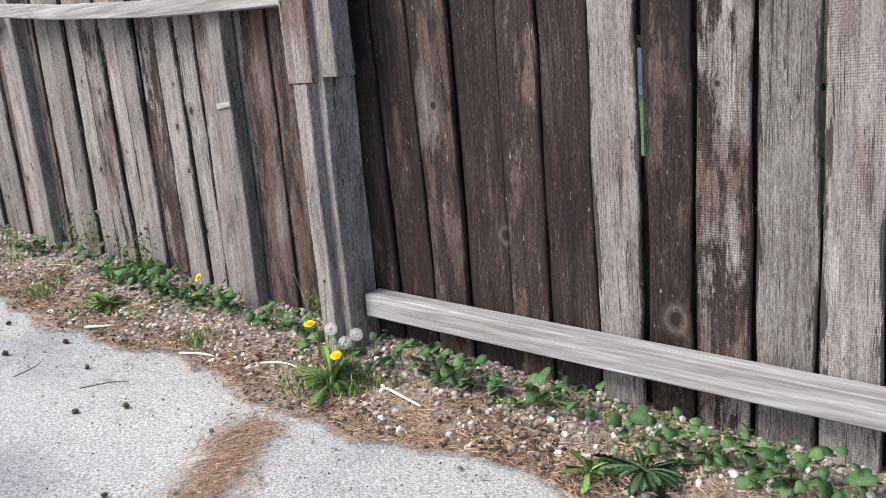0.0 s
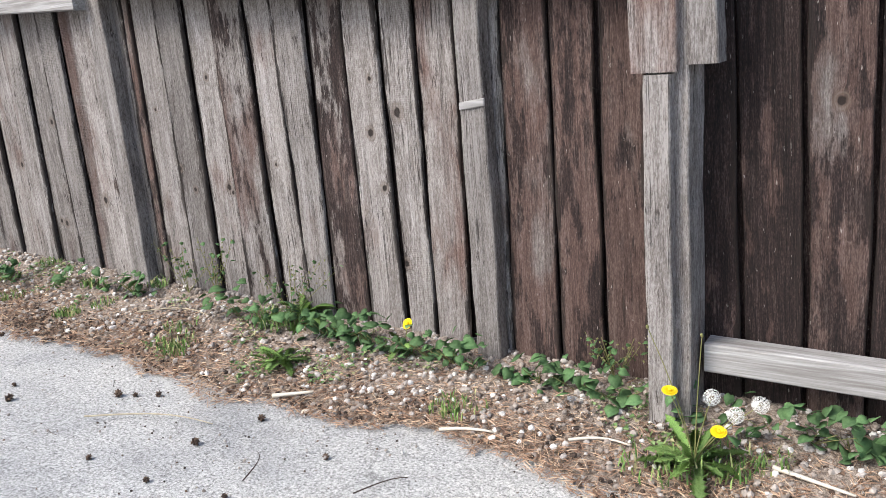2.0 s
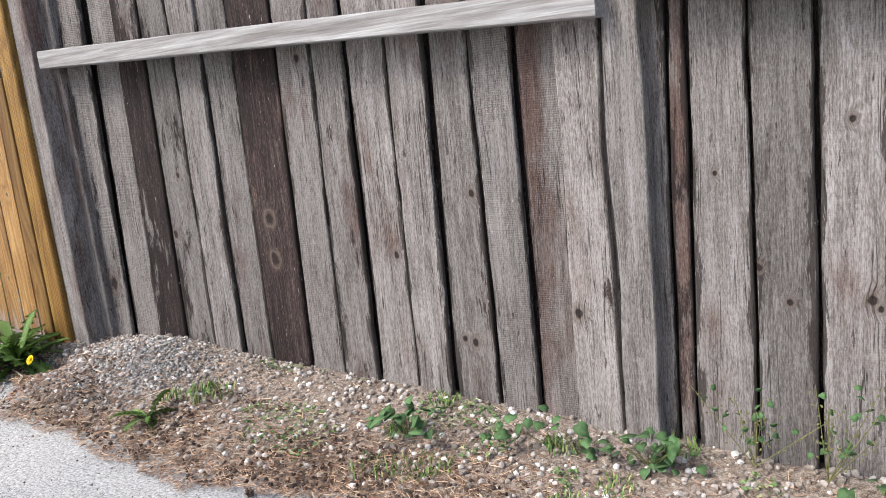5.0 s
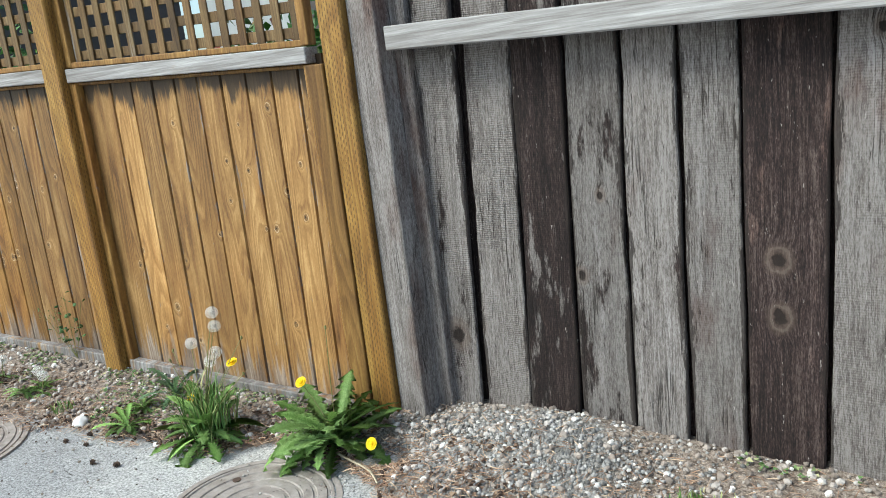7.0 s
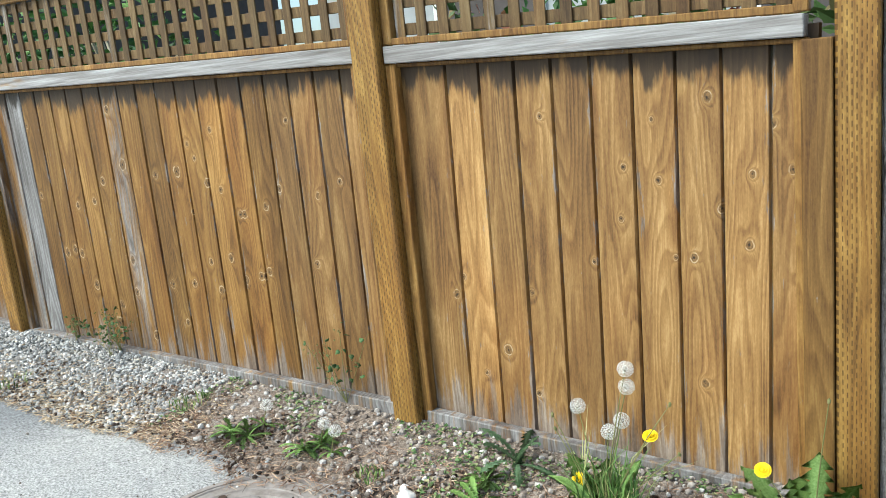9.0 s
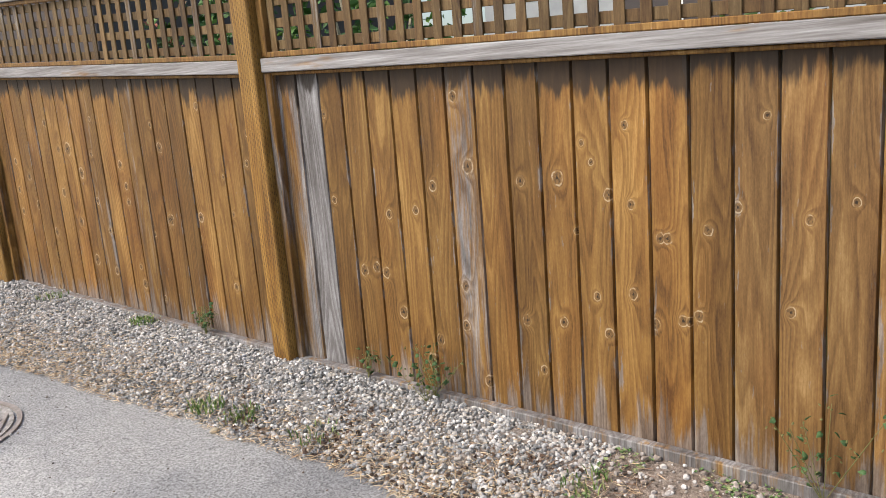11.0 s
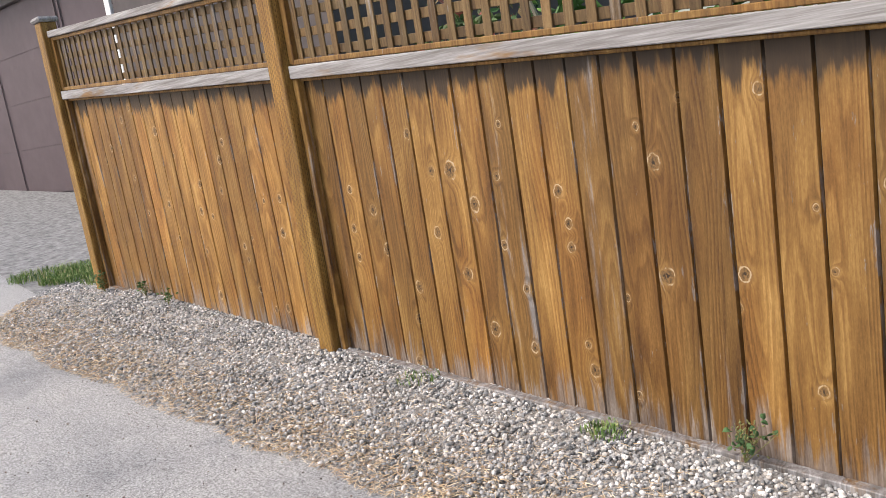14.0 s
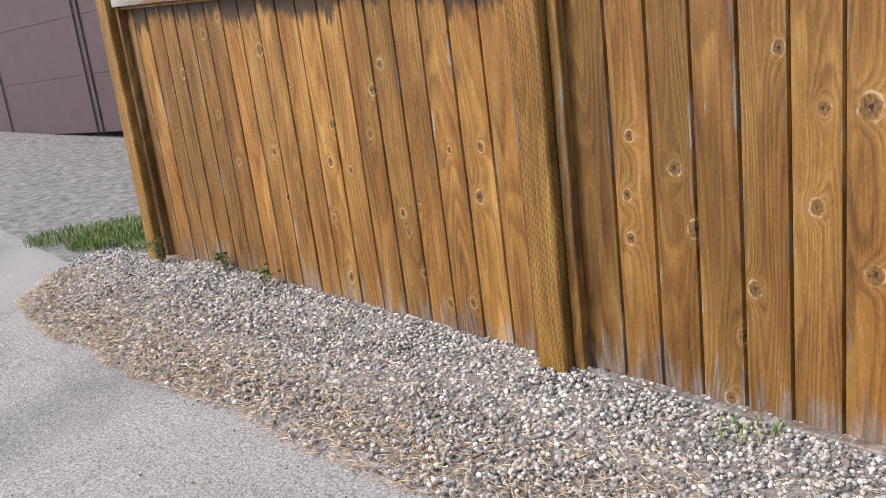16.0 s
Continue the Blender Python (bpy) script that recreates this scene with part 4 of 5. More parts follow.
for i, ((a0, a1, br, dk, sw), (b0, b1, *_)) in enumerate(zip(boards, boards[1:])):
    x0, x1, gap = (a0 + b0) / 2, (a1 + b1) / 2, rng.choice((0.007, 0.011, 0.017, 0.023))
    gap = 0.013 if a0 in OPEN_GAPS else gap
    z0 = ground_z(x0, 2.332) - rng.uniform(0.0, 0.03)
    back = 0.05 if a0 == -2.071 else 0.004 + (0.012 if i % 2 else 0.0) + rng.uniform(0, 0.006)
    lean = x1 - x0
    w, head = a0 - b0 - gap, a1 - b1 - gap
    wide = (w + head) / 2
    x = x0 + lean * (z0 - 0.4)
    board = part("board", rough_board(wide, 1.86 + rng.uniform(-0.02, 0.02), 0.019, i, 0.005, 1.86 * (head - w)), OLD, old_fence, "", INTO_OLD @ pose(x, 2.332 + back, z0, rng.uniform(-0.3, 0.3), math.degrees(lean), 0))
    if a0 not in OPEN_GAPS:
        # unseen strip added behind the seam; its near-black tone stands for the gap's shade
        strip = part("backing_board", rough_board(0.135, 1.84, 0.016, 300 + i, 0.003), OLD, old_fence, "", INTO_OLD @ pose(a0, 2.332 + 0.055, z0 + 0.01))
        toned(strip, 0.8, 0.95, 0.0, 9.0, 0.7)
        set_knots(strip, 0, 0, 0, [])
    else:
        # shorter dark strips added behind for the gap's shade, that leave part of it open
        for low, high in {-0.915: ((0.0, 0.78), (1.12, 1.84)), -0.434: ((0.0, 0.66),)}.get(a0, ()):
            strip = part("backing_board", rough_board(0.135, high - low, 0.016, 400 + i, 0.003), OLD, old_fence, "", INTO_OLD @ pose(a0, 2.332 + 0.055, z0 + 0.01 + low))
            toned(strip, 0.8, 0.95, 0.0, 9.0, 0.7)
            set_knots(strip, 0, 0, 0, [])
    toned(board, br, dk, sw, wide / 2, interp(-x0, [1.9, 2.4, 3.6, 4.1, 4.5, 5.7, 6.2, 7.0], [0.68, 0.76, 0.72, 0.66, 0.72, 0.68, 0.55, 0.54]))
    set_knots(board, x0 + lean * 0.5, z0, wide / 2, KNOTS_OLD)

def old_post(x0, x1, front, z0, z1, brown, dark, label="", depth=0.1, seed=1, wob=0.006, tint=0.8):
    ob = part("post", rough_board(x1 - x0, z1 - z0, depth, seed, wob), OLD, old_fence, label, INTO_OLD @ pose((x0 + x1) / 2, front, z0))
    toned(ob, brown, dark, 0.0, 9.0, tint)
    set_knots(ob, (x0 + x1) / 2, z0, (x1 - x0) / 2, KNOTS_OLD)
    return ob

gz1 = ground_z(-2.06, 2.2)
old_post(-2.115, -2.005, 2.175, gz1 - 0.05, 2.0, 0.25, 0.1, "square weathered post", 0.15, 101, 0.002)
old_post(-2.118, -2.045, 2.135, gz1 - 0.05, 1.18, 0.05, 0.0, "pale split facing board nailed to the post", 0.038, 102, 0.002)
old_post(-2.155, -2.03, 2.145, 1.185, 2.0, 0.5, 0.0, "upper facing board of the post", 0.028, 103, 0.006)
old_post(-2.012, -1.935, 2.17, 1.20, 2.0, 0.15, 0.1, "short block with a splintered edge", 0.09, 104, 0.01)
old_post(-2.765, -2.672, 2.276, ground_z(-2.72, 2.3) - 0.05, 2.05, 0.12, 0.0, "narrow grey batten with chipped notches", 0.06, 105, 0.008)
old_post(-4.578, -4.476, 2.285, ground_z(-4.55, 2.27) - 0.05, 2.15, 0.12, 0.0, "grey split post with knots and cracks", 0.07, 106, 0.006)
old_post(-4.735, -4.60, 2.312, ground_z(-4.67, 2.3) - 0.05, 2.1, 0.2, 0.2, "grey board with large knots", 0.022, 107, 0.008)
old_post(-7.225, -7.115, 2.215, ground_z(-7.17, 2.2) - 0.1, 2.35, 0.3, 0.0, "square dark grey corner post", 0.12, 108, 0.002, 0.56)
old_post(-7.12, -7.06, 2.30, ground_z(-7.1, 2.3) - 0.1, 2.3, 0.4, 0.1, "narrow dark batten", 0.04, 109, 0.002, 0.5)

part("splinter", boxed(-2.762, -2.668, 2.268, 2.2755, 1.10, 1.126, 0.003, -0.012), RAIL, old_fence, "pale torn chip in the batten", INTO_OLD)

def bent_rail(points, depth, height, parent, mat, into, y, name="rail", label=""):
    """A long rail through (x, z of its underside)."""
    bm = bmesh.new()
    rings = []
    c = 0.004
    n = 14
    xs, zs = [p[0] for p in points], [p[1] for p in points]
    for i in range(n + 1):
        x = xs[0] + (xs[-1] - xs[0]) * i / n
        z = interp(x, xs, zs) + 0.002 * noise.noise(Vector((x * 3, 4, 4)))
        rings.append([bm.verts.new(p) for p in ((x, y, z + c), (x, y + c, z), (x, y + depth, z), (x, y + depth, z + height), (x, y + c, z + height), (x, y, z + height - c))])
    for a, b in zip(rings, rings[1:]):
        for i in range(6):
            bm.faces.new((a[i], b[i], b[(i + 1) % 6], a[(i + 1) % 6]))
    bm.faces.new(rings[0])
    bm.faces.new(rings[-1][::-1])
    bmesh.ops.recalc_face_normals(bm, faces=bm.faces)
    bm.transform(into)
    return part(name, bm, mat, parent, label)

bent_rail([(-7.09, 1.672), (-5.8, 1.615), (-4.565, 1.552)], 0.09, 0.075, old_fence, RAIL, INTO_OLD, 2.225, "rail", "pale bare rail across the boards")
bent_rail([(-4.485, 1.60), (-3.9, 1.54), (-3.1, 1.485), (-2.2, 1.455)], 0.09, 0.07, old_fence, RAIL, INTO_OLD, 2.225, "rail", "pale sagging rail across the boards")
bent_rail([(-1.985, 0.316), (-0.8, 0.290), (0.35, 0.27)], 0.075, 0.088, old_fence, RAIL, INTO_OLD, 2.245, "kick_rail", "pale loose rail near the ground")

# ---- cedar fence with lattice ----
ANG = math.degrees(math.atan(0.072))
cedar_fence = thing("cedar_fence", pose(-11.08, 1.956, 0.6, 0, 0, ANG), "orange-brown stained cedar fence with lattice top", "fence")
SEC = math.sqrt(1 + 0.072 ** 2)

def u_of(x):
    return (x + 11.08) * SEC

def vee_board(width, length):
    """Tongue-and-groove board with chamfered long edges; front faces -y."""
    bm = bmesh.new()
    c, h = 0.0050, width / 2
    ring = [(-h, 0.011), (-h + c, 0), (h - c, 0), (h, 0.011), (h, 0.018), (-h, 0.018)]
    lo = [bm.verts.new((x, y, 0)) for x, y in ring]
    hi = [bm.verts.new((x, y, length)) for x, y in ring]
    for i in range(6):
        bm.faces.new((lo[i], lo[(i + 1) % 6], hi[(i + 1) % 6], hi[i]))
    bm.faces.new(lo[::-1])
    bm.faces.new(hi)
    return bm

def free_knots(ob):
    ob["tint"] = 1.05
    for name in KNOT_NAMES:
        ob[name] = [9.0, 9.0, 0.001]
    return ob

def trim(name, u0, u1, v0, v1, z0, z1, mat, label="", tilt=0.0, bevel=0.003):
    """v grows towards the lane."""
    bm = boxed(-(u1 - u0) / 2, (u1 - u0) / 2, -(v1 - v0) / 2, (v1 - v0) / 2, 0, z1 - z0, bevel, tilt)
    ob = part(name, bm, mat, cedar_fence, label, pose((u0 + u1) / 2, -(v0 + v1) / 2, z0 - 0.6))
    ob["grey"] = 0.0
    return free_knots(ob)

# the panels: ends (x), rail underside and foot at both ends, knots, grey boards
PANELS = [
    (-8.63, -7.40, 1.724, 1.666, 0.505, 0.43, [(kx, kz, kr * 0.72) for kx, kz, kr in KNOTS_A], {}),
    (-11.088, -8.775, 1.830, 1.738, 0.603, 0.515, KNOTS_B + KNOTS_B2, {0: 0.35, 1: 0.62, 2: 0.2, 7: 0.38}),
    (-13.652, -11.237, 1.990, 1.833, 0.733, 0.62, KNOTS_C + KNOTS_C2, {8: 0.25, 11: 0.25, 0: 0.2, 14: 0.2}),
    (-16.304, -13.806, 2.172, 2.004, 0.857, 0.738, KNOTS_D, {0: 0.3}),
]
def pitched(first, pitch, count, end0, end1):
    """Seams at an even pitch, with cut boards at both ends."""
    return [end0] + [first + pitch * k for k in range(count)] + [end1]

SEAMS_A = pitched(-8.455, 0.1212, 9, -8.645, -7.37)
SEAMS_B = pitched(-10.965, 0.1228, 18, -11.105, -8.765)
SEAMS_C = pitched(-13.506, 0.1264, 18, -13.67, -11.225)
SEAMS_D = pitched(-16.20, 0.1322, 18, -16.33, -13.815)
LEANS, BLEACHED = (1.0, 0.5, -0.1, -0.9), (1.42, 0.90, 1.0, 1.18)
rng = random.Random(5)
for (x0, x1, r0, r1, f0, f1, knots, greys), seams, lean, bleached in zip(PANELS, (SEAMS_A, SEAMS_B, SEAMS_C, SEAMS_D), LEANS, BLEACHED):
    at = lambda x, a, b: a + (b - a) * (x - x0) / (x1 - x0)
    for i, (a, b) in enumerate(zip(seams, seams[1:])):
        x = (a + b) / 2
        z0, z1 = at(x, f0, f1) + 0.004, at(x, r0, r1) + 0.03
        bd = part("board", vee_board((b - a) * SEC - 0.0015, z1 - z0), CEDAR, cedar_fence, "", pose(u_of(x) - (z1 - z0) / 2 * math.tan(radians(lean)), rng.uniform(0, 0.003), z0 - 0.6, 0, lean, 0))
        bd["half"], bd["tint"] = (b - a) / 2, bleached * (interp(-x, [8.7, 9.2, 9.8], [1.3, 1.15, 1.0]) if x < -8.7 else 1.0) * interp(-x, [10.9, 11.3, 12.2, 12.6], [1.0, 0.86, 0.88, 1.0])
        bd["bleach"] = 1.0 if x > -9.2 else 0.0
        bd["length"], bd["grey"] = float(z1 - z0 - 0.03), float(greys.get(i, rng.choice((0, 0, 0.02, 0.06, 0.12))))
        set_knots(bd, x, z0, (b - a) / 2, knots)
    u0, u1 = u_of(x0), u_of(x1)
    # kick board, rails, lattice and its frame
    trim("kick_board", u0, u1, 0.001, 0.042, f1 - 0.055, f1 + 0.022, TRIM_WOOD, "weathered kick board", f0 - f1)["grey"] = 0.48
    trim("lower_rail", u0 - 0.01, u1 + 0.01, -0.02, 0.05, r1, r1 + 0.055, RAIL_WARM, "bare grey weathered rail", r0 - r1)
    trim("stop_bead", u0, u1, 0.0, 0.022, r1 - 0.014, r1 - 0.001, TRIM_WOOD, "", r0 - r1)
    trim("lattice_bead", u0, u1, 0.012, 0.032, r1 + 0.057, r1 + 0.079, TRIM_WOOD, "", r0 - r1)
    trim("top_rail", u0 - 0.01, u1 + 0.01, -0.03, 0.05, r1 + 0.405, r1 + 0.445, RAIL_WARM, "bare grey weathered rail", r0 - r1)
    trim("lattice_bead", u0, u1, 0.012, 0.032, r1 + 0.382, r1 + 0.403, TRIM_WOOD, "", r0 - r1)
    n = round((u1 - u0) / 0.083)
    for i in range(n):
        u = u0 + (i + 0.5) * (u1 - u0) / n
        z = r0 + (r1 - r0) * (u - u0) / (u1 - u0)
        trim("slat", u - 0.018, u + 0.018, 0.004, 0.012, z + 0.058, z + 0.403, SLAT_WOOD, bevel=0.0015)["grey"] = rng.choice((0.0, 0.05, 0.15, 0.3))
    for k in range(4):
        trim("cross_slat", u0, u1, -0.006, 0.0035, r1 + 0.085 + k * 0.085, r1 + 0.122 + k * 0.085, SLAT_WOOD, "", r0 - r1, 0.0015)["grey"] = 0.1
    for s, u in ((-1, u0), (1, u1)):
        trim("side_trim", u - 0.018, u + 0.018, -0.002, 0.036, (f0 if s < 0 else f1) - 0.02, (r0 if s < 0 else r1) - 0.002, TRIM_WOOD)["grey"] = rng.choice((0.1, 0.3))
        trim("side_trim", u - 0.018, u + 0.018, -0.01, 0.034, (r0 if s < 0 else r1) + 0.06, (r0 if s < 0 else r1) + 0.4, TRIM_WOOD)["grey"] = 0.1

for x0, x1, foot, top, v0, v1 in ((-8.755, -8.65, 0.42, 2.30, -0.03, 0.075), (-11.215, -11.11, 0.52, 2.42, -0.03, 0.075), (-13.785, -13.675, 0.64, 2.58, -0.03, 0.075), (-16.43, -16.325, 0.75, 2.68, -0.03, 0.075)):
    p = trim("post", u_of(x0), u_of(x1), v0, v1, foot, top, POST_WOOD, "incised treated timber post", bevel=0.006)
    cap = part("cap", boxed(-0.07, 0.07, -0.07, 0.07, top - foot + 0.001, top - foot + 0.035, 0.012), RAIL, p, "grey weathered post cap")
p = trim("post", u_of(-7.325), u_of(-7.228), -0.07, 0.045, 0.2, 2.3, POST_WOOD, "thick incised treated timber post", bevel=0.006)
trim("nailer", u_of(-7.40), u_of(-7.328), 0.0, 0.05, 0.38, 1.66, TRIM_WOOD)["grey"] = 0.1

# ---- plants ----
def leaf_shape(length, width, lobes, curl, fold=0.25, seed=0):
    """A leaf that grows along +y from the origin, bent by curl, folded at its midrib."""
    r = random.Random(seed)
    bm = bmesh.new()
    n = 17 if lobes else 7
    rows = []
    for i in range(n + 1):
        s = i / n
        w = width / 2 * (math.sin(math.pi * min(s * 0.9 + 0.05, 1)) ** 0.7 if not lobes else 0.25 + 0.75 * s ** 0.6 * (1 if s < 0.86 else (1 - s) / 0.14))
        if lobes and i % 2 == 0 and 0.05 < s < 0.95:
            w *= 0.28 + 0.15 * r.random()
        if lobes == 0 and i == n:
            w = 0.0005
        y = length * math.sin(curl * s) / max(curl, 0.01)
        z = -length * (1 - math.cos(curl * s)) / max(curl, 0.01)
        k = w * (0.85 + 0.3 * r.random())
        rows.append([bm.verts.new((-k, y - (0.045 if lobes and i % 2 else 0), z + fold * k)), bm.verts.new((0, y, z)), bm.verts.new((w, y - (0.045 if lobes and i % 2 else 0), z + fold * w))])
    for a, b in zip(rows, rows[1:]):
        bm.faces.new((a[0], a[1], b[1], b[0]))
        bm.faces.new((a[1], a[2], b[2], b[1]))
    bmesh.ops.solidify(bm, geom=bm.faces[:], thickness=0.0006)
    return bm

def heart_leaf(size, seed):
    bm = bmesh.new()
    r = random.Random(seed)
    pts = []
    for i in range(12):
        a = 2 * math.pi * i / 12
        rad = size * (0.5 + 0.13 * math.cos(a) + (-0.16 if i == 6 else 0)) * (0.93 + 0.14 * r.random())
        rad *= 1.4 if i == 0 else 0.95
        pts.append((rad * math.sin(a), size * 0.35 + rad * math.cos(a)))
    mid = [bm.verts.new((0, size * 0.05, 0)), bm.verts.new((0, size * 0.45, 0.02 * size)), bm.verts.new((0, size * 0.95, -0.1 * size))]
    ring = [bm.verts.new((x, y, 0.16 * abs(x) - 0.12 * max(0, y - size * 0.5))) for x, y in pts]
    c = mid[1]
    for i in range(12):
        bm.faces.new((c, ring[(i + 1) % 12], ring[i]))
    bmesh.ops.delete(bm, geom=[mid[0], mid[2]], context="VERTS")
    bmesh.ops.solidify(bm, geom=bm.faces[:], thickness=0.0006)
    return bm

def mesh_of(bm, mat, name):
    me = bpy.data.meshes.new(name)
    bm.to_mesh(me)
    bm.free()
    me.materials.append(mat)
    for p in me.polygons:
        p.use_smooth = True
    return me

def tube(points, radius, sides=5):
    bm = bmesh.new()
    rings = []
    for i, p in enumerate(points):
        d = (Vector(points[min(i + 1, len(points) - 1)]) - Vector(points[max(i - 1, 0)])).normalized()
        q = d.to_track_quat("Z", "Y")
        k = radius * (1 - 0.5 * i / len(points))
        rings.append([bm.verts.new(Vector(p) + q @ Vector((k * math.cos(2 * math.pi * j / sides), k * math.sin(2 * math.pi * j / sides), 0))) for j in range(sides)])
    for a, b in zip(rings, rings[1:]):
        for j in range(sides):
            bm.faces.new((a[j], a[(j + 1) % sides], b[(j + 1) % sides], b[j]))
    bm.faces.new(rings[-1])
    return bm

def spot(x, y):
    y = min(y - 0.05 * cross_fall(x), fence_y(x) - 0.045)
    return x, y, ground_z(x, y) + 0.012

HEARTS = [mesh_of(heart_leaf(s, i), LEAF_DARK, "leaf") for i, s in enumerate((0.030, 0.040, 0.050, 0.034))]
LOBED = [mesh_of(leaf_shape(1.0, 0.34, 1, c, 0.3, i), LEAF_BRIGHT, "leaf") for i, c in enumerate((0.5, 0.9, 1.3, 0.7))]
SMOOTH = [mesh_of(leaf_shape(1.0, 0.22, 0, c, 0.3, i), LEAF_BRIGHT, "leaf") for i, c in enumerate((0.5, 0.9, 1.2))]
SPINY = [mesh_of(leaf_shape(1.0, 0.27, 1, c, 0.35, i + 9), LEAF_GREY, "leaf") for i, c in enumerate((0.4, 0.8, 1.0))]

def flower_mesh():
    bm = bmesh.new()
    for ring, (n, r, up) in enumerate(((22, 0.021, 0.002), (18, 0.016, 0.006), (12, 0.010, 0.009))):
        for i in range(n):
            a = 2 * math.pi * (i + ring * 0.37) / n
            c, s = math.cos(a), math.sin(a)
            w = 0.0026
            v = [bm.verts.new(p) for p in ((-s * w * 0.5, c * w * 0.5, 0), (s * w * 0.5, -c * w * 0.5, 0), (r * c + s * w, r * s - c * w, up), (r * c - s * w, r * s + c * w, up))]
            bm.faces.new(v)
    bmesh.ops.create_icosphere(bm, subdivisions=1, radius=0.006, matrix=pose(0, 0, 0.004))
    return bm

def clock_mesh():
    """A ball of parachutes: thin rays, each with a small star at its end."""
    rng = random.Random(3)
    bm = bmesh.new()
    for i in range(120):
        k = (i + 0.5) / 120
        ph, th = math.acos(1 - 2 * k), math.pi * (1 + 5 ** 0.5) * i
        d = Vector((math.sin(ph) * math.cos(th), math.sin(ph) * math.sin(th), math.cos(ph)))
        e = d.orthogonal().normalized()
        f = d.cross(e)
        R = 0.020 * rng.uniform(0.93, 1.05)
        tri = [bm.verts.new(d * 0.004 + e * 0.0003), bm.verts.new(d * 0.004 - e * 0.0003), bm.verts.new(d * R)]
        bm.faces.new(tri)
        c = bm.verts.new(d * R)
        arms = [bm.verts.new(d * (R + 0.0022) + (e * math.cos(a) + f * math.sin(a)) * 0.0042) for a in (0, 1.26, 2.51, 3.77, 5.03)]
        for a, b in zip(arms, arms[1:] + arms[:1]):
            m = (a.co + b.co) / 2 * 0.55 + c.co * 0.45
            q = bm.verts.new(m)
            bm.faces.new((c, a, q))
    return bm

FLOWER, CLOCK = mesh_of(flower_mesh(), YELLOW, "flower"), mesh_of(clock_mesh(), FLUFF, "seed_head")
core = bmesh.new()
bmesh.ops.create_icosphere(core, subdivisions=2, radius=0.0075)
CORE = mesh_of(core, SEEDY, "seed_core")
bud = bmesh.new()
bmesh.ops.create_icosphere(bud, subdivisions=1, radius=0.007, matrix=Matrix.Diagonal((0.7, 0.7, 1.3, 1)))
BUD = mesh_of(bud, STEM, "bud")

def rosette(name, x, y, size, count, meshes, label, category, rng, rise=0.6, group=""):
    plant = thing(name, pose(*spot(x, y)), label, category, group)
    for i in range(count):
        k = size * rng.uniform(0.65, 1.1)
        a = 360 * i / count + rng.uniform(-18, 18)
        share("leaf", rng.choice(meshes), plant, pose(0.008 * math.sin(a), 0, 0.004, 0, 0, a) @ pose(0, 0, 0, rng.uniform(4, 20 + 58 * rise)) @ Matrix.Diagonal((k, k, k, 1)))
    return plant

def flower_stem(plant, lean, height, kind, rng):
    lx, ly = lean
    pts = [(lx * s ** 1.4, ly * s ** 1.4, height * s) for s in (0, 0.25, 0.5, 0.75, 1)]
    stem = part("stem", tube(pts, 0.0022), STEM, plant)
    top = pose(*pts[-1], rng.uniform(-15, 35), rng.uniform(-15, 15), 0)
    if kind == "flower":
        share("flower", FLOWER, plant, top @ pose(0, 0, 0, 25))
    elif kind == "clock":
        head = share("seed_head", CLOCK, plant, top)
        share("seed_core", CORE, head, Matrix.Identity(4))
    else:
        share("bud", BUD, plant, top)

def blades(count, height, spread, rng):
    V, F = [], []
    for i in range(count):
        a, r = rng.random() * 6.283, spread * rng.random() ** 0.5
        x, y = r * math.cos(a), r * math.sin(a)
        h, b, l = height * rng.uniform(0.4, 1.1), rng.random() * 6.283, rng.uniform(0.2, 0.8)
        w = 0.0022
        dx, dy = math.cos(b), math.sin(b)
        k = len(V)
        V += [(x - dy * w, y + dx * w, 0), (x + dy * w, y - dx * w, 0), (x + dx * h * l * 0.35 + dy * w, y + dy * h * l * 0.35 - dx * w, h * 0.6), (x + dx * h * l * 0.35 - dy * w, y + dy * h * l * 0.35 + dx * w, h * 0.6), (x + dx * h * l, y + dy * h * l, h * 0.9)]
        F += [(k, k + 1, k + 2, k + 3), (k + 3, k + 2, k + 4)]
    return V, [], F

rng = random.Random(21)
for x, y in CREEPER_SPOTS:
    x0, y0, z0 = spot(x, min(y, fence_y(x) - 0.09))
    clump = thing("creeper", pose(x0, y0, z0), "dark green creeping weed with rounded leaves at the fence foot", "weed", "creepers along the old fence")
    big = rng.uniform(0.8, 1.15)
    for i in range(rng.randint(13, 22)):
        px, py = rng.gauss(0, 0.085) * big, -abs(rng.gauss(0, 0.05)) * big + 0.04
        pz = max(0.006, rng.uniform(0.0, 0.15) * big * (1 - 3.0 * abs(px)))
        k = rng.uniform(0.7, 1.2)
        share("leaf", rng.choice(HEARTS), clump, pose(px, py, pz, 0, 0, rng.uniform(90, 270)) @ pose(0, 0, 0, rng.uniform(-50, 25), rng.uniform(-40, 40), 0) @ Matrix.Diagonal((k, k, k, 1)))
    for i in range(4):
        px = rng.gauss(0, 0.05)
        part("stem", tube([(0, 0.02, -0.01), (px * 0.5, -0.01, 0.03), (px, -0.03, 0.06)], 0.0016, 4), STEM, clump)

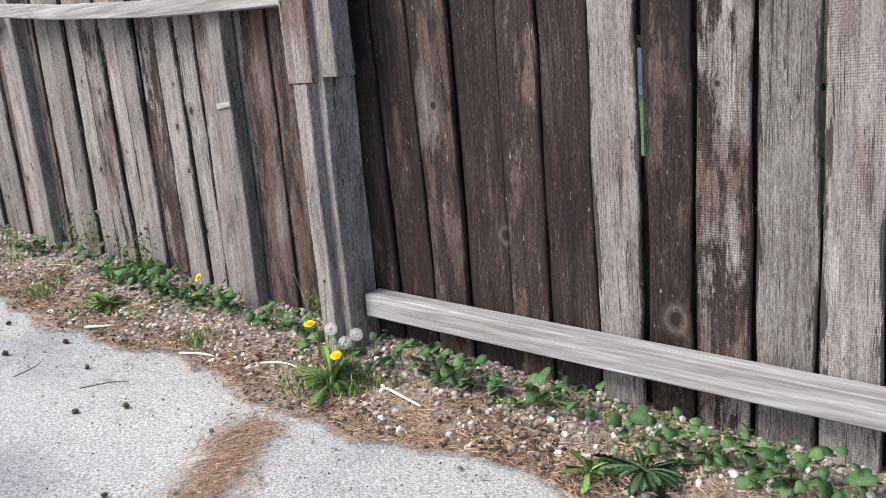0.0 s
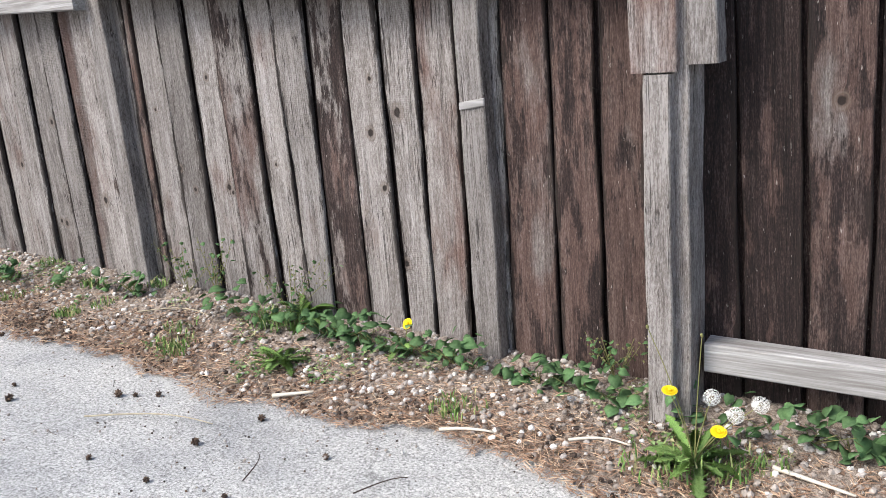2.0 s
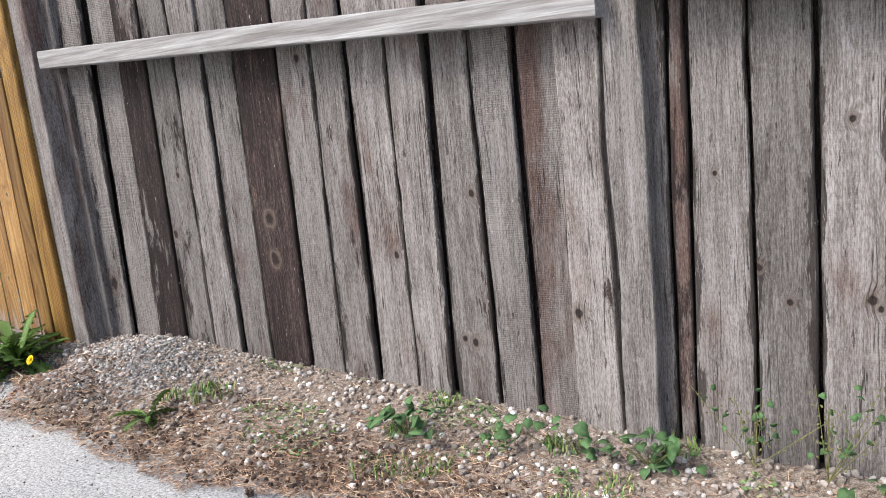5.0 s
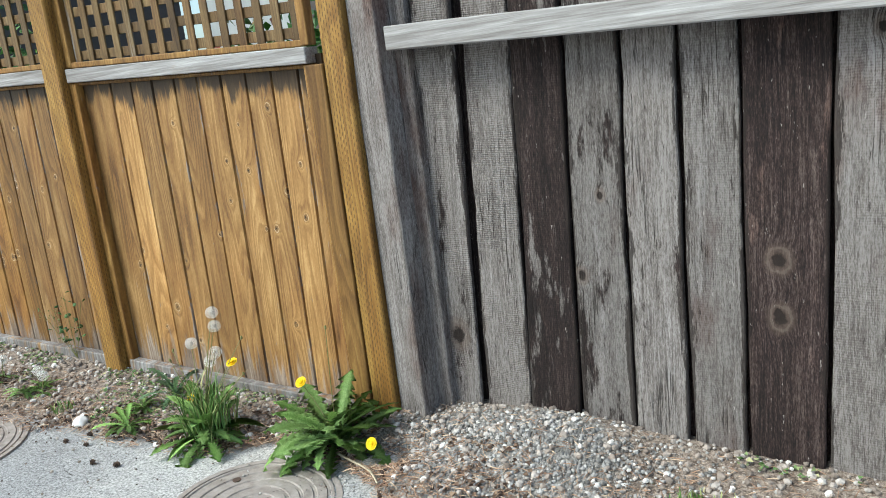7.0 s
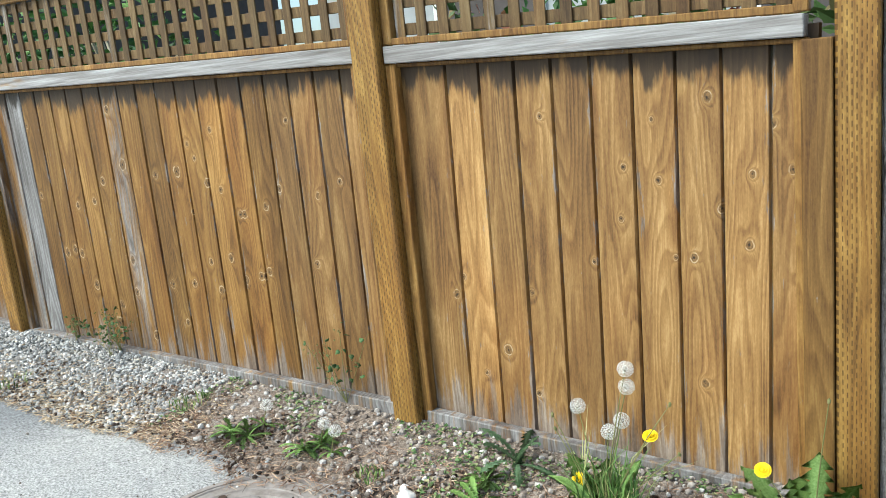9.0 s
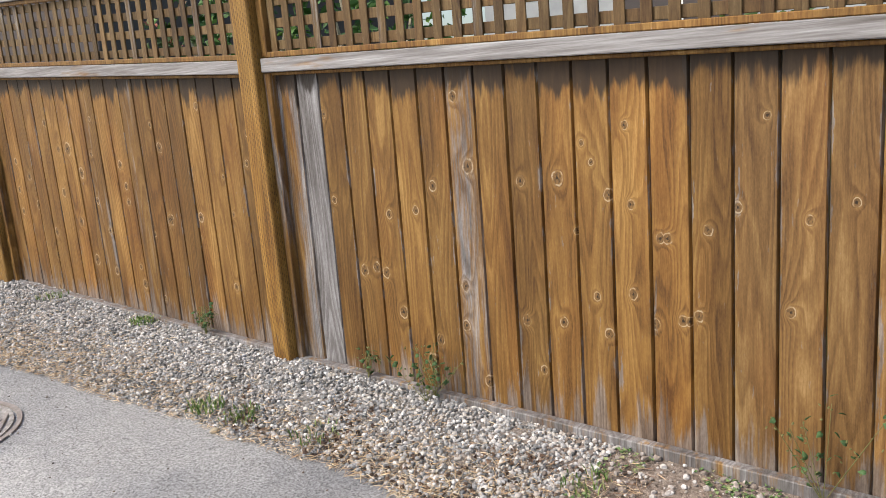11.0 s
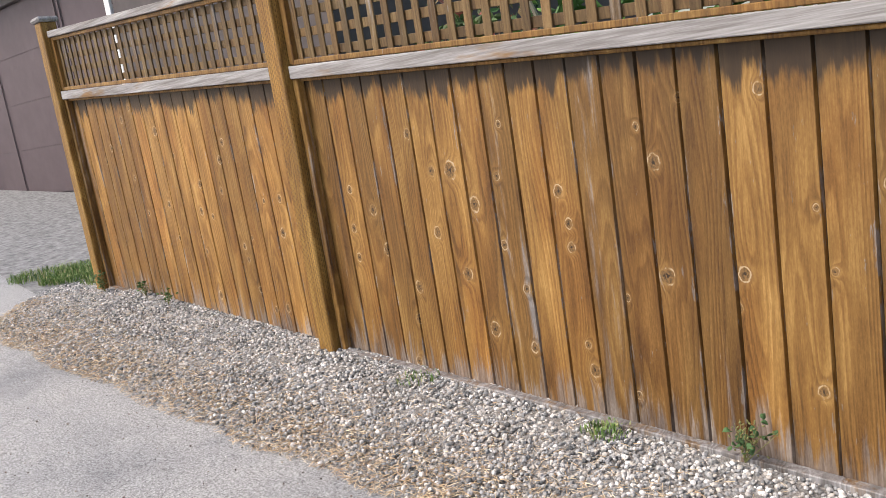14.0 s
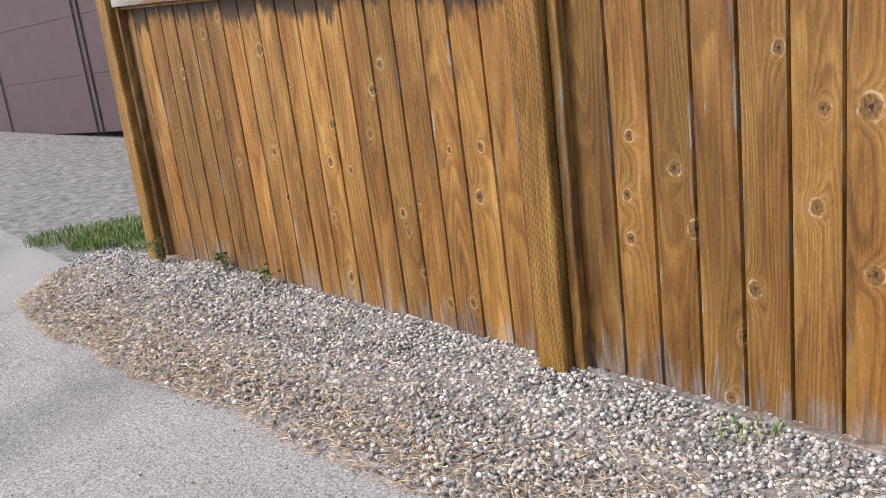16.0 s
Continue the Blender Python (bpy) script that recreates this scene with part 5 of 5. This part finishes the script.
tall = part("grass_tuft", blades(130, 0.27, 0.09, rng), BLADE, None, "", pose(*spot(-7.82, 1.86)))
tagged(tall, "tall green grass blades among dandelion leaves", "grass tuft", "grass tufts on the verge", "stuff")
for x, y, s in ROSETTE_SPOTS:
    rosette("dandelion", x, y, s * 0.75, rng.randint(14, 20), LOBED if s < 0.2 else LOBED + SMOOTH, "low leafy green weed rosette growing in the verge", "weed", rng, 0.6, "leafy weeds on the verge")
d1 = rosette("dandelion", -1.95, 2.055, 0.16, 34, LOBED, "dandelion with yellow flower and white seed heads", "dandelion", rng, 0.9, "leafy weeds on the verge")
for lean, h, kind in (((-0.06, -0.02), 0.22, "flower"), ((0.05, -0.02), 0.22, "clock"), ((0.11, -0.02), 0.18, "clock"), ((0.17, -0.02), 0.22, "clock"), ((0.07, -0.03), 0.13, "flower"), ((-0.12, -0.01), 0.39, "bud"), ((0.02, 0.0), 0.38, "bud")):
    flower_stem(d1, lean, h, kind, rng)
d2 = rosette("dandelion", -3.03, 2.27, 0.11, 8, LOBED, "small dandelion with one yellow flower", "dandelion", rng, 0.7, "leafy weeds on the verge")
flower_stem(d2, (0.02, 0.0), 0.10, "flower", rng)
d3 = rosette("dandelion", -7.34, 2.0, 0.25, 30, LOBED, "large lush dandelion in front of the corner posts", "dandelion", rng, 1.0, "leafy weeds on the verge")
for i in range(46):
    k, a = 0.24 * rng.uniform(0.55, 1.15), rng.uniform(0, 360)
    share("leaf", rng.choice(LOBED), d3, pose(0.03 * math.sin(i), -0.02, 0.01 + 0.001 * i, 0, 0, a) @ pose(0, 0, 0, rng.uniform(18, 62), rng.uniform(-30, 30), 0) @ Matrix.Diagonal((k, k, k, 1)))
for lean, h, kind in (((-0.11, -0.02), 0.22, "flower"), ((0.045, -0.02), 0.43, "bud"), ((0.2, -0.05), 0.06, "flower")):
    flower_stem(d3, lean, h, kind, rng)
d4 = rosette("dandelion", -7.83, 1.84, 0.22, 40, LOBED + SMOOTH, "tall dandelion clump with white seed heads", "dandelion", rng, 1.1, "leafy weeds on the verge")
for lean, h, kind in (((0.05, 0.08), 0.45, "clock"), ((0.05, 0.08), 0.40, "clock"), ((-0.10, 0.08), 0.32, "clock"), ((0.03, 0.08), 0.30, "clock"), ((-0.01, 0.08), 0.26, "clock"), ((0.11, 0.08), 0.27, "flower"), ((0.16, 0.1), 0.36, "bud"), ((-0.16, 0.04), 0.30, "bud"), ((-0.08, 0.02), 0.13, "flower"), ((-0.13, 0.0), 0.28, "bud"), ((0.2, 0.05), 0.25, "bud")):
    flower_stem(d4, lean, h, kind, rng)
for x, y in ((-9.16, 1.80), (-8.87, 1.80), (-8.80, 1.78)):
    d = rosette("dandelion", x, y, 0.07, 7, LOBED, "small dandelion gone to seed", "dandelion", rng, 0.6, "leafy weeds on the verge")
    flower_stem(d, (0.03, 0.0), 0.09, "clock", rng)
rosette("thistle", -8.2, 2.0, 0.17, 9, SPINY, "grey-green spiny thistle rosette by the cedar fence", "thistle", rng, 0.9)
rosette("thistle", -0.80, 2.13, 0.15, 34, SPINY, "pale feathery weed rosette spread on the verge", "weed", rng, 0.3)

for x, y in TUFT_SPOTS:
    t = part("grass_tuft", blades(rng.randint(45, 80), rng.uniform(0.022, 0.048), rng.uniform(0.05, 0.1), rng), BLADE, None, "", pose(*spot(x, y)))
    tagged(t, "small tuft of green and straw grass in gravel", "grass tuft", "grass tufts on the verge", "stuff")
for x, y, c in ((-17.1, 1.55, 1500), (-16.75, 1.75, 900), (-17.45, 1.42, 700), (-17.3, 1.8, 900), (-1.92, 2.05, 130), (-2.02, 2.0, 90), (-3.62, 2.26, 160)):
    t = part("grass_patch", blades(c, 0.075 if c > 400 else 0.06, 0.27 if c > 400 else 0.14, rng), BLADE, None, "", pose(x, y, ground_z(x, min(y, fence_y(x))) + 0.004))
    tagged(t, "low bright green grass growing out of the paving", "grass", "", "stuff")

for x, y, h in STALK_SPOTS:
    w = thing("wild_weed", pose(*spot(x, y)), "thin branching weed with tiny yellow-green buds", "weed", "spindly weeds by the fences")
    for i in range(rng.randint(5, 8)):
        lx, ly, k = rng.gauss(0, 0.36) * h, -abs(rng.gauss(0, 0.15)) * h, rng.uniform(0.6, 1.0)
        pts = [(lx * s, ly * s, h * k * s) for s in (0, 0.35, 0.7, 1)]
        part("stem", tube(pts, 0.0016, 4), STEM, w)
        for j in range(13):
            s = rng.uniform(0.25, 1.0)
            b = share("bud", rng.choice((BUD, BUD, HEARTS[0])), w, pose(lx * s + rng.gauss(0, 0.022), ly * s + rng.gauss(0, 0.015), h * k * s + rng.uniform(0, 0.02), rng.uniform(-60, 60), rng.uniform(-60, 60), rng.uniform(0, 360)) @ Matrix.Diagonal((0.6, 0.6, 0.6, 1)))

# ---- loose bits on the ground ----
def cone_mesh():
    bm = bmesh.new()
    r = random.Random(2)
    for i in range(16):
        a, z = i * 2.4, (i / 15 - 0.4) * 0.018
        k = 0.009 * (1 - abs(i / 15 - 0.4))
        bmesh.ops.create_cone(bm, cap_ends=True, segments=4, radius1=0.0045, radius2=0.001, depth=0.009, matrix=pose(k * math.cos(a), k * math.sin(a), z) @ pose(0, 0, 0, 0, 70, math.degrees(a)))
    return bm

CONE = mesh_of(cone_mesh(), LITTER, "cone")
rng = random.Random(8)
CONE_SPOTS = [(-3.0, 1.35), (-3.24, 1.74), (-3.8, 1.63), (-3.68, 1.70), (-3.75, 1.66), (-3.25, 1.30), (-2.55, 1.42), (-2.06, 1.62), (-1.97, 1.2), (-2.45, 1.55), (-4.5, 1.45), (-4.6, 1.62), (-4.9, 1.66), (-5.1, 1.6), (-5.2, 1.72), (-5.3, 1.68), (-4.2, 1.5), (-4.1, 1.42), (-3.5, 1.3), (-8.0, 1.58), (-8.1, 1.55), (-8.25, 1.62), (-8.35, 1.6), (-3.3, 1.52), (-2.9, 1.65), (-5.5, 1.7), (-5.05, 1.75), (-4.75, 1.78), (-2.75, 1.2), (-4.0, 1.25)]
for x, y in CONE_SPOTS:
    y -= 0.05 * cross_fall(x)
    ob = new("pine_cone", CONE)
    k = rng.uniform(0.7, 1.3)
    ob.matrix_basis = pose(x, y, ground_z(x, y) + 0.009 * k, 70, rng.uniform(0, 90), rng.uniform(0, 360)) @ Matrix.Diagonal((k, k, k, 1))
    tagged(ob, "small dark spiky fallen cone on asphalt", "cone", "fallen cones on the lane")

def stick(x0, y0, x1, y1, r, mat, label, bow=0.02):
    n = 7
    y0, y1 = y0 - 0.05 * cross_fall(x0), y1 - 0.05 * cross_fall(x1)
    pts = [(x0 + (x1 - x0) * i / n, y0 + (y1 - y0) * i / n + bow * math.sin(math.pi * i / n), 0) for i in range(n + 1)]
    pts = [(x, y, ground_z(x, y) + 0.016 + r) for x, y, _ in pts]
    tagged(smooth(part("stick", tube(pts, r, 6), mat)), label, "stick", "sticks on the ground")

stick(-1.76, 2.11, -1.56, 2.08, 0.007, DRIFTWOOD, "pale bare stick lying on the gravel", 0.0)
stick(-3.30, 1.86, -3.18, 1.93, 0.008, DRIFTWOOD, "short grey stick at the asphalt edge", 0.0)
stick(-2.68, 1.92, -2.52, 1.97, 0.006, DRIFTWOOD, "short pale stick at the asphalt edge", 0.01)
stick(-2.3, 2.02, -2.13, 2.06, 0.005, DRIFTWOOD, "thin pale stick among weeds", 0.02)
stick(-3.73, 1.45, -3.33, 1.62, 0.003, DRY_STEM, "long thin bent twig on asphalt", 0.05)
stick(-2.7, 1.52, -2.62, 1.66, 0.002, LITTER, "thin dark bent twig on asphalt", 0.03)
stick(-3.0, 1.42, -3.08, 1.56, 0.002, LITTER, "thin dark bent twig on asphalt", 0.03)
stick(-7.3, 1.95, -7.02, 1.83, 0.005, DRY_STEM, "pale dry stalk across the pit", 0.03)
stick(-4.3, 2.12, -3.95, 2.2, 0.0025, DRY_STEM, "long dry weed stalk on the verge", 0.05)

def rock(x, y, s, label, mat):
    bm = bmesh.new()
    bmesh.ops.create_icosphere(bm, subdivisions=3, radius=1)
    for v in bm.verts:
        v.co *= 1 + 0.28 * noise.noise(v.co * 1.3 + Vector((x, y, 0)))
        v.co = Vector((v.co.x * s, v.co.y * s * 0.7, v.co.z * s * 0.5))
    ob = part("rock", bm, mat, None, "", pose(x, y, ground_z(x, y) + s * 0.3, 0, 0, x * 90))
    tagged(smooth(ob), label, "rock", "loose rocks on the verge")

rock(-8.42, 1.71, 0.04, "white angular rock at the edge of the asphalt", ROCK_WHITE)
rock(-8.46, 1.75, 0.022, "small white rock beside a larger one", ROCK_WHITE)
rock(-10.9, 1.36, 0.02, "tan broken stone at the asphalt edge", DRY_STEM)
for k in range(26):
    x = rng.uniform(-9.5, 0.3)
    rock(x, verge_edge(x) + rng.uniform(0.0, 0.4), rng.uniform(0.012, 0.02), "pale rounded pebble on the verge", ROCK_WHITE if k % 3 else DRIFTWOOD)

# ---- garage beyond the cedar fence ----
GA = math.degrees(math.atan2(0.48, 3.3))
gz0 = road_z(-23, 3.2)
garage = thing("garage", pose(-25.7, 2.76, gz0, 0, 0, GA), "low garage with a plum-brown panel door", "garage")
part("wall", boxed(-6.0, -0.14, 0.0, 6.0, -0.4, 3.1, 0.01), SIDING, garage, "dark lapped siding wall")
part("wall", boxed(5.24, 9.0, 0.0, 6.0, -0.4, 3.1, 0.01), SIDING, garage, "dark lapped siding wall")
part("lintel", boxed(-0.14, 5.24, 0.02, 6.0, 2.75, 3.1, 0.01), SIDING, garage)
for k in range(12):
    part("siding_board", boxed(-6.0, -0.15, -0.02, -0.004, -0.1 + k * 0.26, 0.15 + k * 0.26, 0.006), SIDING, garage)
door = part("door", boxed(0.0, 5.1, 0.1, 0.15, 0.02, 2.75, 0.01), DOOR_PAINT, garage, "plum-brown sectional garage door")
for k in range(4):
    part("panel", boxed(0.02, 5.08, 0.092, 0.098, 0.03 + k * 0.68, 0.705 + k * 0.68, 0.002), DOOR_PAINT, door)
for x in (1.2, 3.55, 3.68):
    part("stile", boxed(x, x + 0.035, 0.070, 0.081, 0.03, 2.74, 0.004), DOOR_PAINT, door)
part("handle", boxed(-0.0, 0.12, 0.05, 0.081, 0.55, 0.58, 0.006), LITTER, door, "black latch handle")
part("door_trim", boxed(-0.13, -0.01, -0.03, 0.09, 0.0, 2.75, 0.006), WHITE, garage, "white painted door trim")
part("door_trim", boxed(5.11, 5.23, -0.03, 0.09, 0.0, 2.75, 0.006), WHITE, garage, "white painted door trim")
roof = bmesh.new()
box(roof, -6.3, 9.3, -0.4, 6.4, 3.1, 3.28, 0.02)
part("roof", roof, ROOFING, garage)

# ---- yards seen through the lattice and the gaps ----
def shrub(x, y, z, r, h, mat, label, seed, leaves=900, leaf=0.05):
    g = random.Random(seed)
    plant = thing("shrub", pose(x, y, z), label, "shrub", "shrubs behind the fences")
    for i in range(4):
        a = g.uniform(0, 6.28)
        part("stem", tube([(0, 0, -0.05), (0.2 * r * math.cos(a), 0.2 * r * math.sin(a), h * 0.4), (0.6 * r * math.cos(a), 0.6 * r * math.sin(a), h * 0.8)], 0.018, 5), DRY_STEM, plant)
    V, F = [], []
    for i in range(leaves):
        d = Vector((g.gauss(0, 1), g.gauss(0, 1), g.gauss(0, 1))).normalized() * g.uniform(0.55, 1.0)
        bulge = 1 + 0.35 * noise.noise(d * 2.3 + Vector((seed, 0, 0)))
        c = Vector((d.x * r * bulge, d.y * r * bulge, h * 0.55 + d.z * h * 0.5 * bulge))
        q = Euler((g.uniform(0, 6), g.uniform(0, 6), g.uniform(0, 6))).to_matrix()
        s = leaf * g.uniform(0.6, 1.2)
        k = len(V)
        V += [tuple(c + q @ Vector(p)) for p in ((0, -s, 0), (s * 0.5, 0, s * 0.15), (0, s, 0), (-s * 0.5, 0, s * 0.15))]
        F += [(k, k + 1, k + 2, k + 3)]
    part("foliage", (V, [], F), mat, plant)

FOLIAGE = island_mat("shrub leaves", [(0.0, (0.025, 0.065, 0.015)), (0.6, (0.06, 0.14, 0.03)), (1.0, (0.13, 0.24, 0.05))], 0.55)
FOLIAGE_RED = island_mat("reddish leaves", [(0.0, (0.05, 0.06, 0.02)), (0.6, (0.08, 0.15, 0.04)), (1.0, (0.30, 0.06, 0.05))], 0.55)
yz = lambda x: road_z(x, 2) + 0.1
for i, (x, y, r, h, mat) in enumerate(((-0.6, 3.1, 0.6, 2.3, FOLIAGE), (-2.0, 3.2, 0.5, 1.6, FOLIAGE), (-3.4, 3.2, 0.5, 1.5, FOLIAGE), (-7.9, 3.6, 0.6, 1.75, FOLIAGE_RED), (-8.9, 4.2, 0.6, 1.7, FOLIAGE), (-10.0, 4.4, 0.6, 1.4, FOLIAGE_RED),
                                    (-12.0, 3.4, 0.7, 1.9, FOLIAGE), (-13.2, 3.3, 0.6, 1.8, FOLIAGE), (-14.4, 3.6, 0.6, 1.6, FOLIAGE_RED), (-9.0, 3.2, 0.4, 1.0, FOLIAGE), (-5.6, 3.3, 0.5, 1.5, FOLIAGE_RED))):
    shrub(x, y, yz(x), r, h, mat, "leafy garden shrub in the yard behind the fence", i)

def house(x, y, z):
    h = thing("house", pose(x, y, z, 0, 0, 4), "pale grey house with a dark window beyond the yard", "house")
    part("wall", boxed(-4.5, 4.5, 0, 5, -0.2, 3.4, 0.01), plain("grey house paint", (0.30, 0.31, 0.33), (0.40, 0.41, 0.43), 3, 0.7, 0.05), h)
    bm = bmesh.new()
    v = [bm.verts.new(p) for p in ((-5, -0.5, 3.4), (5, -0.5, 3.4), (5, 2.5, 5.0), (-5, 2.5, 5.0), (5, 5.5, 3.4), (-5, 5.5, 3.4))]
    for f in ((0, 1, 2, 3), (3, 2, 4, 5), (0, 3, 5), (1, 4, 2), (0, 5, 4, 1)):
        bm.faces.new([v[i] for i in f])
    part("roof", bm, ROOFING, h)
    for wx in (-2.6, 1.2):
        w = part("window", boxed(wx - 0.06, wx + 1.46, -0.05, -0.004, 0.9, 2.3, 0.008), WHITE, h, "white framed window")
        part("pane", boxed(wx, wx + 0.66, -0.062, -0.052, 0.98, 2.22, 0.002), SIDING, w)
        part("pane", boxed(wx + 0.72, wx + 1.4, -0.062, -0.052, 0.98, 2.22, 0.002), SIDING, w)

house(-10.5, 8.6, yz(-10.5))
